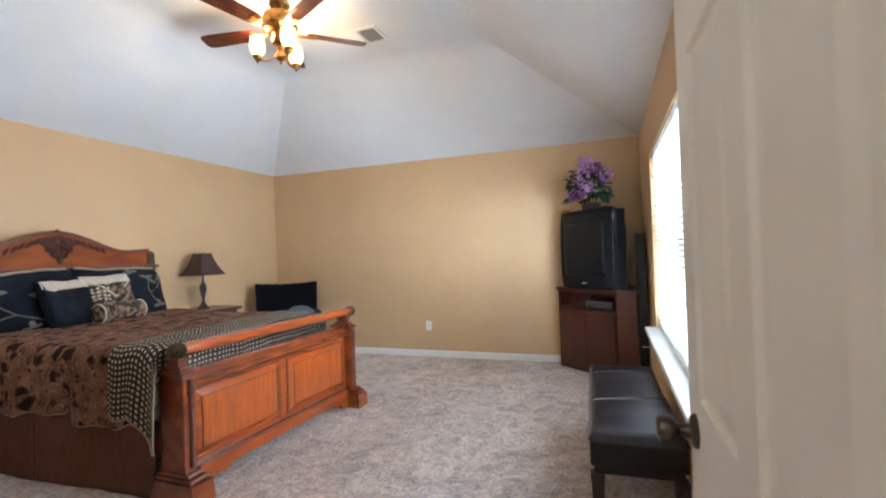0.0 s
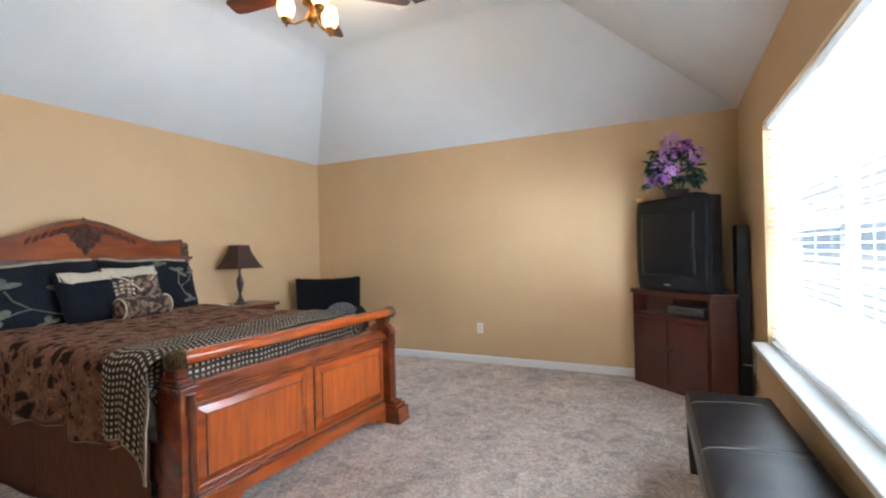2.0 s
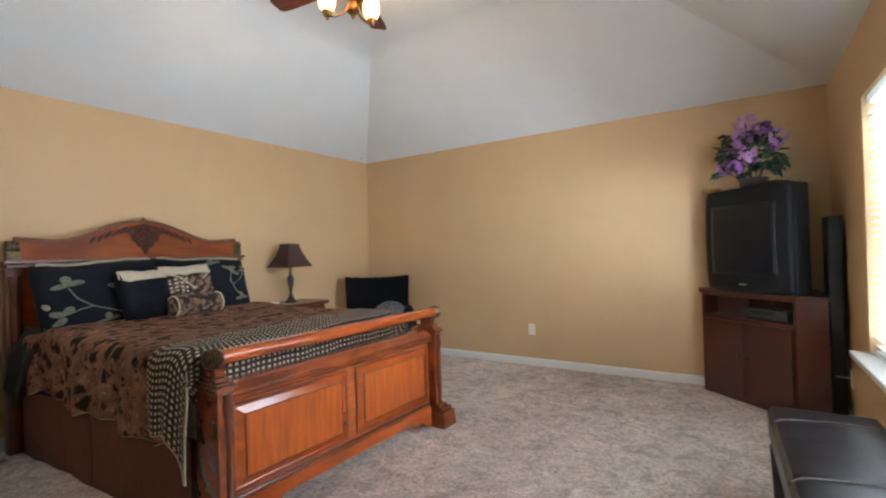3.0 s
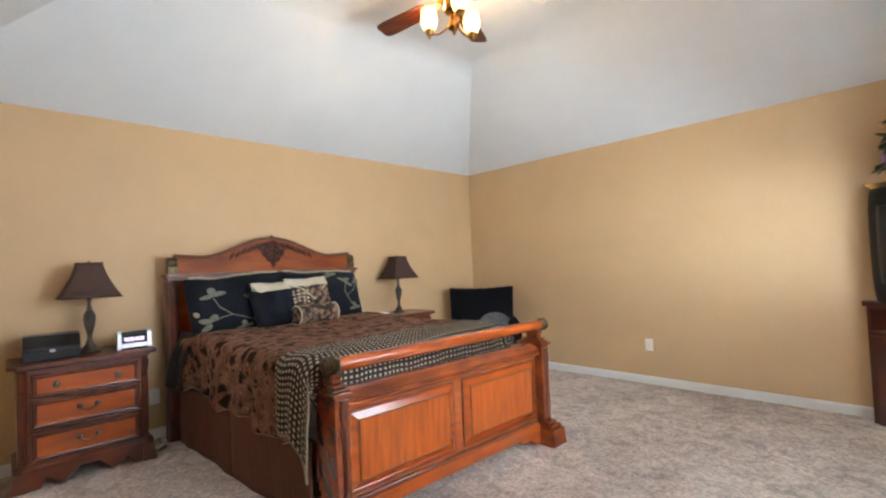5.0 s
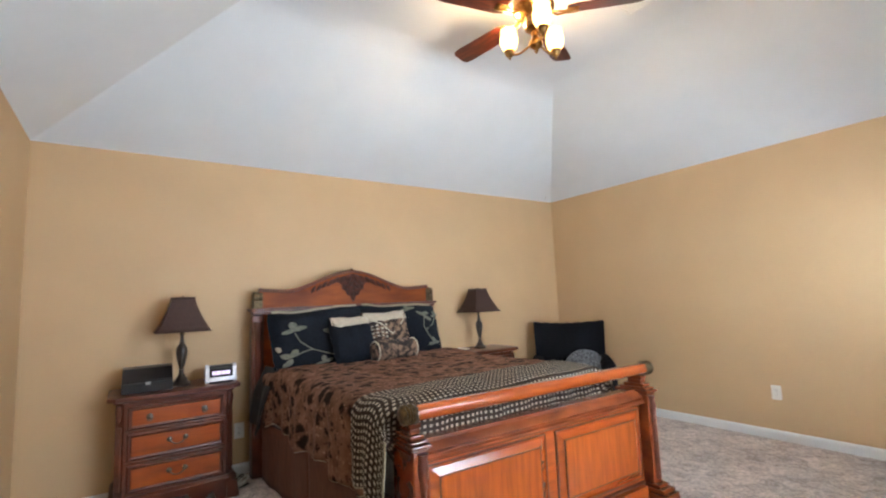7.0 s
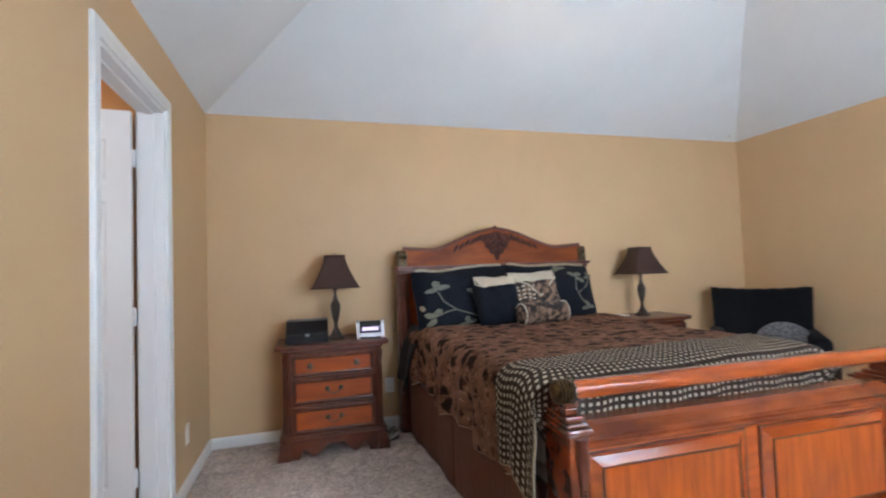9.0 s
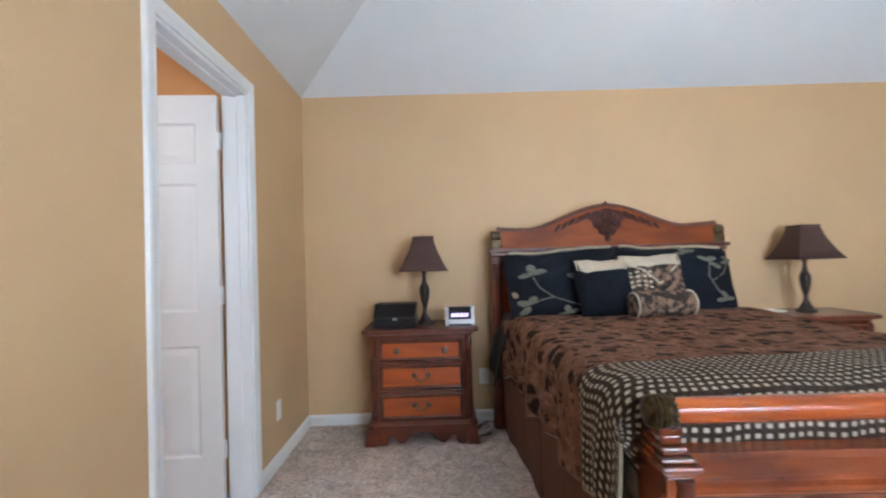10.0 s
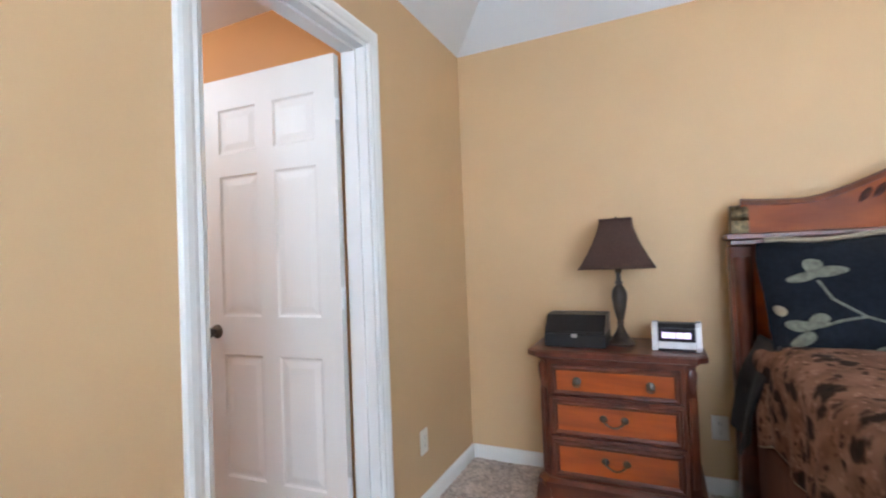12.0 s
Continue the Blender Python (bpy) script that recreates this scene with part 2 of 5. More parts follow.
CW = 0.065                           # width of the door casings
baseboard("baseboard_north", (0.013, 0, 0), (W - 0.013, 0, 0), (0, -1))
baseboard("baseboard_west", (0, -L + 0.013, 0), (0, 0, 0), (1, 0))
baseboard("baseboard_east", (W, -L + 0.013, 0), (W, 0, 0), (-1, 0))
baseboard("baseboard_south_1", (0, -L, 0), (DOOR_A[0] - CW - 0.002, -L, 0), (0, 1))
baseboard("baseboard_south_2", (DOOR_A[1] + CW + 0.002, -L, 0), (DOOR_B[0] - CW - 0.002, -L, 0), (0, 1))
baseboard("baseboard_south_3", (DOOR_B[1] + CW + 0.002, -L, 0), (W - 0.013, -L, 0), (0, 1))


# ---- doors ----
def casing(name, x0, x1, top, y, out):
    """Moulded casing round a doorway on one face of the south wall, mitred at the head."""
    prof = ((0.0, 0.0), (0.0, 0.011), (0.006, 0.014), (0.018, 0.012), (0.03, 0.016), (0.05, 0.019), (0.062, 0.017), (0.065, 0.012), (0.065, 0.0))
    bm = bmesh.new()
    path = [((x0, 0), (-1, 0)), ((x0, top), (-1, 1)), ((x1, top), (1, 1)), ((x1, 0), (1, 0))]
    rings = [[bm.verts.new((px + dx * u, y + out * v, pz + dz * u)) for u, v in prof] for (px, pz), (dx, dz) in path]
    for a, b in zip(rings, rings[1:]):
        for i in range(len(prof)):
            j = (i + 1) % len(prof)
            bm.faces.new((a[i], a[j], b[j], b[i]))
    bm.faces.new(rings[0]), bm.faces.new(rings[-1][::-1])
    return setting(name, bm, M_TRIM, "white painted moulded door casing", "trim")


def jamb(name, x0, x1, top):
    bm = bmesh.new()
    t = 0.018
    box(bm, x0, x0 + t, -L - T, -L, 0, top)
    box(bm, x1 - t, x1, -L - T, -L, 0, top)
    box(bm, x0 + t, x1 - t, -L - T, -L, top - t, top)
    # the stop that the door closes on
    s = -L - 0.075 if name.endswith("1") else -L - 0.045
    box(bm, x0 + t, x0 + t + 0.011, s - 0.0, s + 0.032, 0, top - t)
    box(bm, x1 - t - 0.011, x1 - t, s, s + 0.032, 0, top - t)
    box(bm, x0 + t + 0.011, x1 - t - 0.011, s, s + 0.032, top - t - 0.011, top - t)
    return setting(name, bm, M_TRIM, "white painted door jamb lining the opening", "trim")


for i, (x0, x1, top) in enumerate((DOOR_A, DOOR_B), 1):
    casing("trim_door_%d" % i, x0, x1, top, -L, 1)
    casing("trim_door_%d_back" % i, x0, x1, top, -L - T, -1)
    jamb("jamb_door_%d" % i, x0, x1, top)


def panel_door(name, width, label, m, knob_z=0.905, hinges=(0.27, 1.055, 1.85)):
    """A moulded six-panel door, hinged at its local x = 0, swung by m; it lies in local x and z."""
    h, t, z0 = 2.080, 0.035, 0.012
    door = tagged(new(name), label, "door", kind="structure")
    door.matrix_basis = m
    st, mid = 0.105, 0.095
    pw = (width - 2 * st - mid) / 2
    cols = ((st, st + pw), (st + pw + mid, width - st))
    rows = ((0.235, 0.80), (0.975, 1.63), (1.735, 1.945))
    top = z0 + h
    bm = bmesh.new()
    # core, then stiles and rails proud of it, then a raised field in each panel
    box(bm, 0.002, width - 0.002, -t / 2 + 0.0085, t / 2 - 0.0085, z0 + 0.002, top - 0.002)
    for a, b in ((0, st), (cols[0][1], cols[1][0]), (width - st, width)):
        box(bm, a, b, -t / 2, t / 2, z0, top)
    for a, b in cols:
        for c, d in ((z0, rows[0][0]), (rows[0][1], rows[1][0]), (rows[1][1], rows[2][0]), (rows[2][1], top)):
            box(bm, a, b, -t / 2, t / 2, c, d)
    part("door_leaf", bm, M_DOOR, door)
    for a, b in cols:
        for c, d in rows:
            for side in (-1, 1):
                bm = bmesh.new()
                loops = []
                for inset, depth in ((0.0, 0.0005), (0.009, 0.007), (0.018, 0.0075), (0.046, 0.003)):
                    y = side * (t / 2 - depth)
                    loops.append([bm.verts.new(p) for p in ((a + inset, y, c + inset), (b - inset, y, c + inset), (b - inset, y, d - inset), (a + inset, y, d - inset))])
                for p, q in zip(loops, loops[1:]):
                    for k in range(4):
                        bm.faces.new((p[k], p[(k + 1) % 4], q[(k + 1) % 4], q[k]))
                bm.faces.new(loops[-1])
                part("door_panel", bm, M_DOOR, door)
    for side in (-1, 1):
        bm = bmesh.new()
        lathe(bm, ((0.033, 0), (0.033, 0.004), (0.028, 0.009), (0.014, 0.012), (0.011, 0.030), (0.016, 0.036), (0.026, 0.045), (0.0285, 0.056), (0.026, 0.066), (0.018, 0.071), (0.004, 0.072)), 28,
              pose(width - 0.065, side * t / 2, knob_z, -side * 90))
        part("door_knob", bm, M_PEWTER, door, "aged pewter round door knob", True)
    for z in hinges:
        bm = bmesh.new()
        lathe(bm, ((0.0065, 0), (0.0065, 0.09)), 10, Matrix.Translation((-0.009, t / 2 + 0.004, z - 0.045)))
        box(bm, -0.020, -0.0005, t / 2 - 0.006, t / 2 - 0.002, z - 0.045, z + 0.045)
        part("hinge", bm, M_TRIM, door, "white painted butt hinge", True)
    return door


# side room door, swung fully back; entry door, swung to the east wall
panel_door("door_1", 0.76, "white six-panel door standing open into the side room", Matrix.Translation((DOOR_A[0] + 0.026, -L - T - 0.010, 0)) @ pose(0, 0, 0, 0, 0, -86.5) @ Matrix.Translation((0.011, 0, 0)))
panel_door("door_2", 0.81, "white six-panel entry door standing open beside the window", Matrix.Translation((DOOR_B[1] - 0.02, -L + 0.004, 0)) @ pose(0, 0, 0, 0, 0, 90.9))

# ---- window ----
y0, y1, z0, z1 = WIN
win = tagged(new("window_1"), "wide white double window with open white blinds", "window", kind="structure")
ym = (y0 + y1) / 2
fx = W + 0.075
rows = [(fx, fx + 0.045, y0, y0 + 0.045, z0, z1), (fx, fx + 0.045, y1 - 0.045, y1, z0, z1), (fx, fx + 0.045, y0 + 0.045, y1 - 0.045, z0, z0 + 0.05), (fx, fx + 0.045, y0 + 0.045, y1 - 0.045, z1 - 0.045, z1), (fx, fx + 0.045, ym - 0.04, ym + 0.04, z0 + 0.05, z1 - 0.045)]
boxes("window_frame", rows, M_TRIM, win, 0.002)
for a, b in ((y0 + 0.045, ym - 0.04), (ym + 0.04, y1 - 0.045)):
    zc = z0 + 0.74
    boxes("sash_rail", [(fx + 0.004, fx + 0.04, a, b, zc - 0.02, zc + 0.02)], M_TRIM, win, 0.002)
glass = bpy.data.materials.new("window_glass")
glass.use_nodes = True
gb = glass.node_tree.nodes["Principled BSDF"]
gb.inputs["Transmission Weight"].default_value, gb.inputs["Roughness"].default_value, gb.inputs["IOR"].default_value = 1.0, 0.0, 1.45
for a, b in ((y0 + 0.045, ym - 0.04), (ym + 0.04, y1 - 0.045)):
    for c, d in ((z0 + 0.05, z0 + 0.72), (z0 + 0.76, z1 - 0.045)):
        bm = bmesh.new()
        box(bm, fx + 0.02, fx + 0.024, a, b, c, d)
        part("pane", bm, glass, win).visible_shadow = False
bm = bmesh.new()
box(bm, W - 0.085, W + 0.075, y0 - 0.05, y1 + 0.05, z0 - 0.028, z0 + 0.004, 0.006)
part("window_sill", bm, M_TRIM, win, "white painted window sill")
bm = bmesh.new()
box(bm, W - 0.014, W - 0.0005, y0 - 0.04, y1 + 0.04, z0 - 0.085, z0 - 0.029, 0.004)
part("apron", bm, M_TRIM, win)


# ---- fabrics ----
def floral_fabric():
    """Brown-pink quilt cloth with dark scattered leaf shapes."""
    m = material("brown_leaf_print_cloth", (0.220, 0.116, 0.074), 0.92, scale=(11, 11, 11), second=(0.12, 0.056, 0.034), bump=0.25, bump_scale=60, big=0.1, spec=0.12)
    n, k = m.node_tree.nodes, m.node_tree.links
    b = n["Principled BSDF"]
    base = b.inputs["Base Color"].links[0].from_socket
    co = n.new("ShaderNodeTexCoord")
    warp = n.new("ShaderNodeTexNoise")
    warp.inputs["Scale"].default_value, warp.inputs["Detail"].default_value = 22.0, 6.0
    k.new(co.outputs["UV"], warp.inputs[0])
    add = n.new("ShaderNodeVectorMath")
    add.operation = "MULTIPLY_ADD"
    add.inputs[1].default_value = (0.085, 0.085, 0.085)
    k.new(warp.outputs["Color"], add.inputs[0]), k.new(co.outputs["UV"], add.inputs[2])
    last = base
    for scale, size, colour in ((24.0, 0.24, (0.085, 0.036, 0.020)), (30.0, 0.20, (0.29, 0.165, 0.112)), (17.0, 0.20, (0.030, 0.014, 0.010)), (10.5, 0.32, (0.010, 0.006, 0.005))):
        vo = n.new("ShaderNodeTexVoronoi")
        vo.inputs["Scale"].default_value = scale
        k.new(add.outputs[0], vo.inputs["Vector"])
        mr = n.new("ShaderNodeMapRange")
        mr.inputs[1].default_value, mr.inputs[2].default_value, mr.inputs[3].default_value, mr.inputs[4].default_value = size - 0.03, size + 0.07, 0.92, 0.0
        k.new(vo.outputs["Distance"], mr.inputs[0])
        mx = n.new("ShaderNodeMix")
        mx.data_type = "RGBA"
        mx.inputs[7].default_value = (*colour, 1)
        k.new(mr.outputs[0], mx.inputs[0]), k.new(last, mx.inputs[6])
        last = mx.outputs[2]
    k.new(last, b.inputs["Base Color"])
    return m


def check_fabric(pitch=0.032):
    """Dark brown cloth woven with rows of cream squares."""
    m = material("dark_check_cloth", (0.045, 0.030, 0.020), 0.8, scale=(60, 60, 60), second=(0.022, 0.015, 0.011), bump=0.2, bump_scale=120, spec=0.15)
    n, k = m.node_tree.nodes, m.node_tree.links
    b = n["Principled BSDF"]
    base = b.inputs["Base Color"].links[0].from_socket
    co = n.new("ShaderNodeTexCoord")
    sp = n.new("ShaderNodeSeparateXYZ")
    k.new(co.outputs["UV"], sp.inputs[0])
    dist = []
    for i in (0, 1):
        last = sp.outputs[i]
        for op, v in (("DIVIDE", pitch), ("FRACT", 0), ("SUBTRACT", 0.5), ("ABSOLUTE", 0)):
            ma = n.new("ShaderNodeMath")
            ma.operation = op
            ma.inputs[1].default_value = v
            k.new(last, ma.inputs[0])
            last = ma.outputs[0]
        dist.append(last)
    mx = n.new("ShaderNodeMath")
    mx.operation = "MAXIMUM"
    k.new(dist[0], mx.inputs[0]), k.new(dist[1], mx.inputs[1])
    mr = n.new("ShaderNodeMapRange")
    mr.inputs[1].default_value, mr.inputs[2].default_value, mr.inputs[3].default_value, mr.inputs[4].default_value = 0.19, 0.27, 1.0, 0.0
    k.new(mx.outputs[0], mr.inputs[0])
    mix = n.new("ShaderNodeMix")
    mix.data_type = "RGBA"
    mix.inputs[7].default_value = (0.47, 0.41, 0.32, 1)
    k.new(mr.outputs[0], mix.inputs[0]), k.new(base, mix.inputs[6])
    k.new(mix.outputs[2], b.inputs["Base Color"])
    return m


M_QUILT = floral_fabric()
M_CHECK = check_fabric()
M_SKIRT = material("brown_skirt_cloth", (0.105, 0.035, 0.014), 0.9, scale=(40, 40, 8), second=(0.078, 0.025, 0.010), bump=0.2, bump_scale=80, big=0.1)
M_SHAM = material("black_pillow_cloth", (0.008, 0.010, 0.015), 0.9, grain=0.3, scale=(50, 50, 50), bump=0.15, bump_scale=90, spec=0.15)
M_CREAM = material("cream_satin", (0.50, 0.43, 0.32), 0.5, grain=0.15, scale=(30, 30, 30), bump=0.1, bump_scale=50)
M_OLIVE = material("grey_green_applique", (0.15, 0.148, 0.105), 0.8, scale=(60, 60, 60), second=(0.08, 0.08, 0.056), bump=0.2, bump_scale=120)
M_FUR = material("mottled_brown_plush", (0.22, 0.135, 0.085), 0.95, scale=(24, 24, 24), second=(0.018, 0.011, 0.009), mix=(0.44, 0.60), bump=0.6, bump_scale=110)
M_SHEET = material("beige_piping_cloth", (0.30, 0.24, 0.16), 0.8, grain=0.2, scale=(20, 20, 20), bump=0.1, bump_scale=60)
M_MATTRESS = material("white_mattress_ticking", (0.6, 0.58, 0.54), 0.9, grain=0.1, scale=(20, 20, 20))


def grid_mesh(name, nu, nv, place, mat, parent=None, label="", thick=0.0, uv=None):
    """A smooth sheet place(u, v) -> (x, y, z) for u, v in 0..1, with a UV of its own."""
    bm = bmesh.new()
    lay = bm.loops.layers.uv.new("UVMap")
    vs = [[bm.verts.new(place(i / nu, j / nv)) for j in range(nv + 1)] for i in range(nu + 1)]
    for i in range(nu):
        for j in range(nv):
            f = bm.faces.new((vs[i][j], vs[i + 1][j], vs[i + 1][j + 1], vs[i][j + 1]))
            for loop, (a, c) in zip(f.loops, ((i, j), (i + 1, j), (i + 1, j + 1), (i, j + 1))):
                loop[lay].uv = uv(a / nu, c / nv) if uv else (a / nu, c / nv)
    ob = part(name, bm, mat, parent, label, True)
    for p in ob.data.polygons:
        p.use_smooth = True
    if thick:
        s = ob.modifiers.new("thick", "SOLIDIFY")
        s.thickness, s.offset = thick, 0
    return ob


# ---- the bed ----
BED = pose(0.075, -2.80, 0, 0, 0, 3.0)
bed = thing("bed", "carved cherry wood queen bed with panelled footboard and scrolled rail", "bed", BED)


def headboard_top(y):
    a = abs(y)
    arch = 0.158 * (0.5 + 0.5 * math.cos(math.pi * min(a / 0.56, 1.0))) ** 0.85
    knob = 0.008 * max(0.0, 1 - a / 0.04)
    return 1.375 + arch + knob + 0.018 * max(0.0, (a - 0.5) / 0.3) ** 2


# headboard: lower panel, rail, shaped crest, carved crown, end blocks, posts
boxes("headboard_panel", [(0.03, 0.07, -0.76, 0.76, 0.25, 1.25)], M_CHERRY_H, bed)
bm = bmesh.new()
ys = [-0.78 + 1.56 * i / 60 for i in range(61)]
outline = [(y, headboard_top(y)) for y in ys] + [(0.78, 1.262), (-0.78, 1.262)]
prism(bm, outline, Matrix(((0, 0, 1, 0.06), (1, 0, 0, 0), (0, 1, 0, 0), (0, 0, 0, 1))), 0.05)
crest = part("crest", bm, M_CREST, bed, "arched orange-brown crest board")
bm = bmesh.new()
tube(bm, [(0.085, y, headboard_top(y) + 0.004) for y in ys], 0.026, 8)
part("crest_roll", bm, M_DARKWOOD, crest, "dark rolled top edge", True)
M_CARVED = material("dull_dark_carving", (0.075, 0.018, 0.009), 0.6, scale=(30, 30, 30), second=(0.030, 0.009, 0.006), bump=0.1, spec=0.2)
LEAF = ((0.002, -0.055), (0.017, -0.02), (0.020, 0.01), (0.012, 0.035), (0.001, 0.05))


def carved_leaf(place, turn, size=1.0):
    bm = bmesh.new()
    lathe(bm, LEAF, 8, Matrix.Translation(place) @ pose(0, 0, 0, turn, 0, 0) @ Matrix.Diagonal((0.7 * size, size, size, 1)))
    return part("carved_leaf", bm, M_CARVED, crest, "", True)


for side in (-1, 1):
    for i in range(7):
        y = side * (0.05 + 0.05 * i)
        carved_leaf((0.110, y, headboard_top(y) - 0.036 - 0.005 * (i % 2)), side * (58 - 4 * i), 1.0 - 0.05 * i)
    for i in range(5):
        carved_leaf((0.116, side * (0.016 + 0.022 * (2.2 - abs(i - 1.0)) * 0.8), 1.485 - 0.030 * i), side * (34 + 8 * i))
carved_leaf((0.118, 0, 1.345), 0)
bm = bmesh.new()
half = ((0.0, 1.285), (0.018, 1.305), (0.028, 1.335), (0.058, 1.350), (0.068, 1.382), (0.100, 1.395), (0.104, 1.428), (0.125, 1.452), (0.10, 1.482), (0.065, 1.505), (0.0, 1.53))
prism(bm, list(half) + [(-y, z) for y, z in half[-2:0:-1]], Matrix(((0, 0, 1, 0.109), (1, 0, 0, 0), (0, 1, 0, 0), (0, 0, 0, 1))), 0.006)
part("carved_shield", bm, M_CARVED, crest, "dark carved shield ornament")
bm = bmesh.new()
lathe(bm, ((0.002, -0.02), (0.018, 0), (0.016, 0.018), (0.002, 0.034)), 10, Matrix.Translation((0.09, 0, 1.545)))
part("finial", bm, M_CARVED, crest, "", True)
bm = bmesh.new()
box(bm, 0.0, 0.155, -0.845, 0.845, 1.236, 1.262, 0.006)
box(bm, 0.01, 0.135, -0.83, 0.83, 1.212, 1.2355, 0.004)
part("headboard_rail", bm, M_DARKWOOD, bed, "dark moulded rail under the crest")
for side in (-1, 1):
    y = side * 0.79
    bm = bmesh.new()
    box(bm, 0.02, 0.12, y - 0.045, y + 0.045, 0.0, 1.21, 0.012)
    lathe(bm, ((0.032, 0.3), (0.036, 0.34), (0.030, 0.38), (0.027, 0.7), (0.030, 1.08), (0.036, 1.12), (0.03, 1.16)), 14, Matrix.Translation((0.122, y, 0)))
    part("headboard_post", bm, M_DARKWOOD, bed, "", True)
    bm = bmesh.new()
    lathe(bm, ((0.004, -0.036), (0.040, -0.034), (0.043, -0.022), (0.039, -0.012), (0.043, 0), (0.039, 0.012), (0.043, 0.022), (0.040, 0.034), (0.004, 0.036)), 20, pose(0.085, y - side * 0.002, 1.350, 90, 0, 0))
    box(bm, 0.045, 0.125, y - 0.035, y + 0.035, 1.262, 1.322, 0.004)
    part("end_cap", bm, M_BRASS, bed, "antique brass scroll end", True)

for ob in bed.children_recursive:
    ob.data.transform(pose(0.09, -0.018, 0, 0, 0, -3.0) @ Matrix.Translation((-0.09, 0, 0)))         # square to the wall
BEFORE = set(bpy.data.objects)
# footboard: posts, base blocks, rails, two framed panels, scroll rail on brass ends
FX = 2.17                            # front face of the panel ground
for side in (-1, 1):
    y = side * 0.79
    bm = bmesh.new()
    box(bm, 2.05, 2.235, y - 0.037, y + 0.037, 0.155, 0.655, 0.006)
    post = part("footboard_post", bm, M_MOULD, bed, "dark reddish corner post")
    bm = bmesh.new()
    lathe(bm, ((0.010, 0.18), (0.017, 0.20), (0.011, 0.22), (0.011, 0.5), (0.017, 0.52), (0.012, 0.535), (0.021, 0.56), (0.024, 0.60), (0.018, 0.63), (0.024, 0.652)), 12, Matrix.Translation((2.238, y - side * 0.006, 0)))
    for i in range(19):
        lathe(bm, ((0.001, -0.006), (0.0065, 0), (0.001, 0.006)), 6, Matrix.Translation((2.250, y - side * 0.006, 0.24 + 0.0135 * i)))
    part("turned_column", bm, M_DARKWOOD, post, "beaded dark column", True)
    bm = bmesh.new()
    tapered(bm, (2.01, 2.325, y - 0.072, y + 0.072), (2.015, 2.315, y - 0.066, y + 0.066), 0.0, 0.115)
    box(bm, 2.025, 2.30, y - 0.060, y + 0.060, 0.1155, 0.14, 0.008)
    box(bm, 2.04, 2.27, y - 0.048, y + 0.048, 0.1405, 0.158, 0.006)
    part("foot_block", bm, M_MOULD, bed, "moulded plinth under the post")
    bm = bmesh.new()
    for a, b, z0, z1 in ((0.040, 0.110, 0.655, 0.668), (0.050, 0.128, 0.6685, 0.684), (0.042, 0.104, 0.6845, 0.697), (0.033, 0.078, 0.6975, 0.716), (0.025, 0.052, 0.7165, 0.740), (0.029, 0.060, 0.7405, 0.764)):
        box(bm, 2.15 - b, 2.15 + b * 0.78, y - a, y + a, z0, z1, 0.005)
    part("post_capital", bm, M_BEVEL, bed, "stepped dark capital")
    bm = bmesh.new()
    lathe(bm, ((0.004, -0.040), (0.026, -0.039), (0.037, -0.033), (0.042, -0.025), (0.036, -0.019), (0.043, -0.012), (0.037, -0.006), (0.043, 0.001), (0.038, 0.006), (0.042, 0.012), (0.038, 0.026), (0.036, 0.03)), 24,
          pose(2.19, y + side * 0.028, 0.803, 90 * side, 0, 0))
    cap = part("scroll_end", bm, M_BRASS, bed, "ribbed antique brass end", True)
    bm = bmesh.new()
    for i in range(18):
        a = 2 * math.pi * i / 18
        lathe(bm, ((0.001, -0.005), (0.0055, 0), (0.001, 0.005)), 6, Matrix.Translation((2.19 + 0.043 * math.cos(a), y, 0.803 + 0.043 * math.sin(a))))
    part("bead_ring", bm, M_BRASS, cap, "", True)
bm = bmesh.new()
lathe(bm, ((0.034, -0.795), (0.034, 0.795)), 28, pose(2.19, 0, 0.803, 90, 0, 0))
part("scroll_rail", bm, M_RAIL, bed, "glossy round orange-brown rail", True)
bm = bmesh.new()
prism(bm, ((2.06, 0.595), (2.20, 0.595), (2.215, 0.607), (2.215, 0.618), (2.20, 0.626), (2.205, 0.640), (2.188, 0.655), (2.172, 0.668), (2.150, 0.678), (2.085, 0.678), (2.075, 0.66), (2.06, 0.655)), Matrix(((1, 0, 0, 0), (0, 0, 1, -0.752), (0, 1, 0, 0), (0, 0, 0, 1))), 1.504)
part("top_moulding", bm, M_MOULD, bed, "moulded ledge below the scroll rail")
boxes("panel_ground", [(2.09, FX, -0.7525, 0.7525, 0.14, 0.595)], M_CHERRY_H, bed)
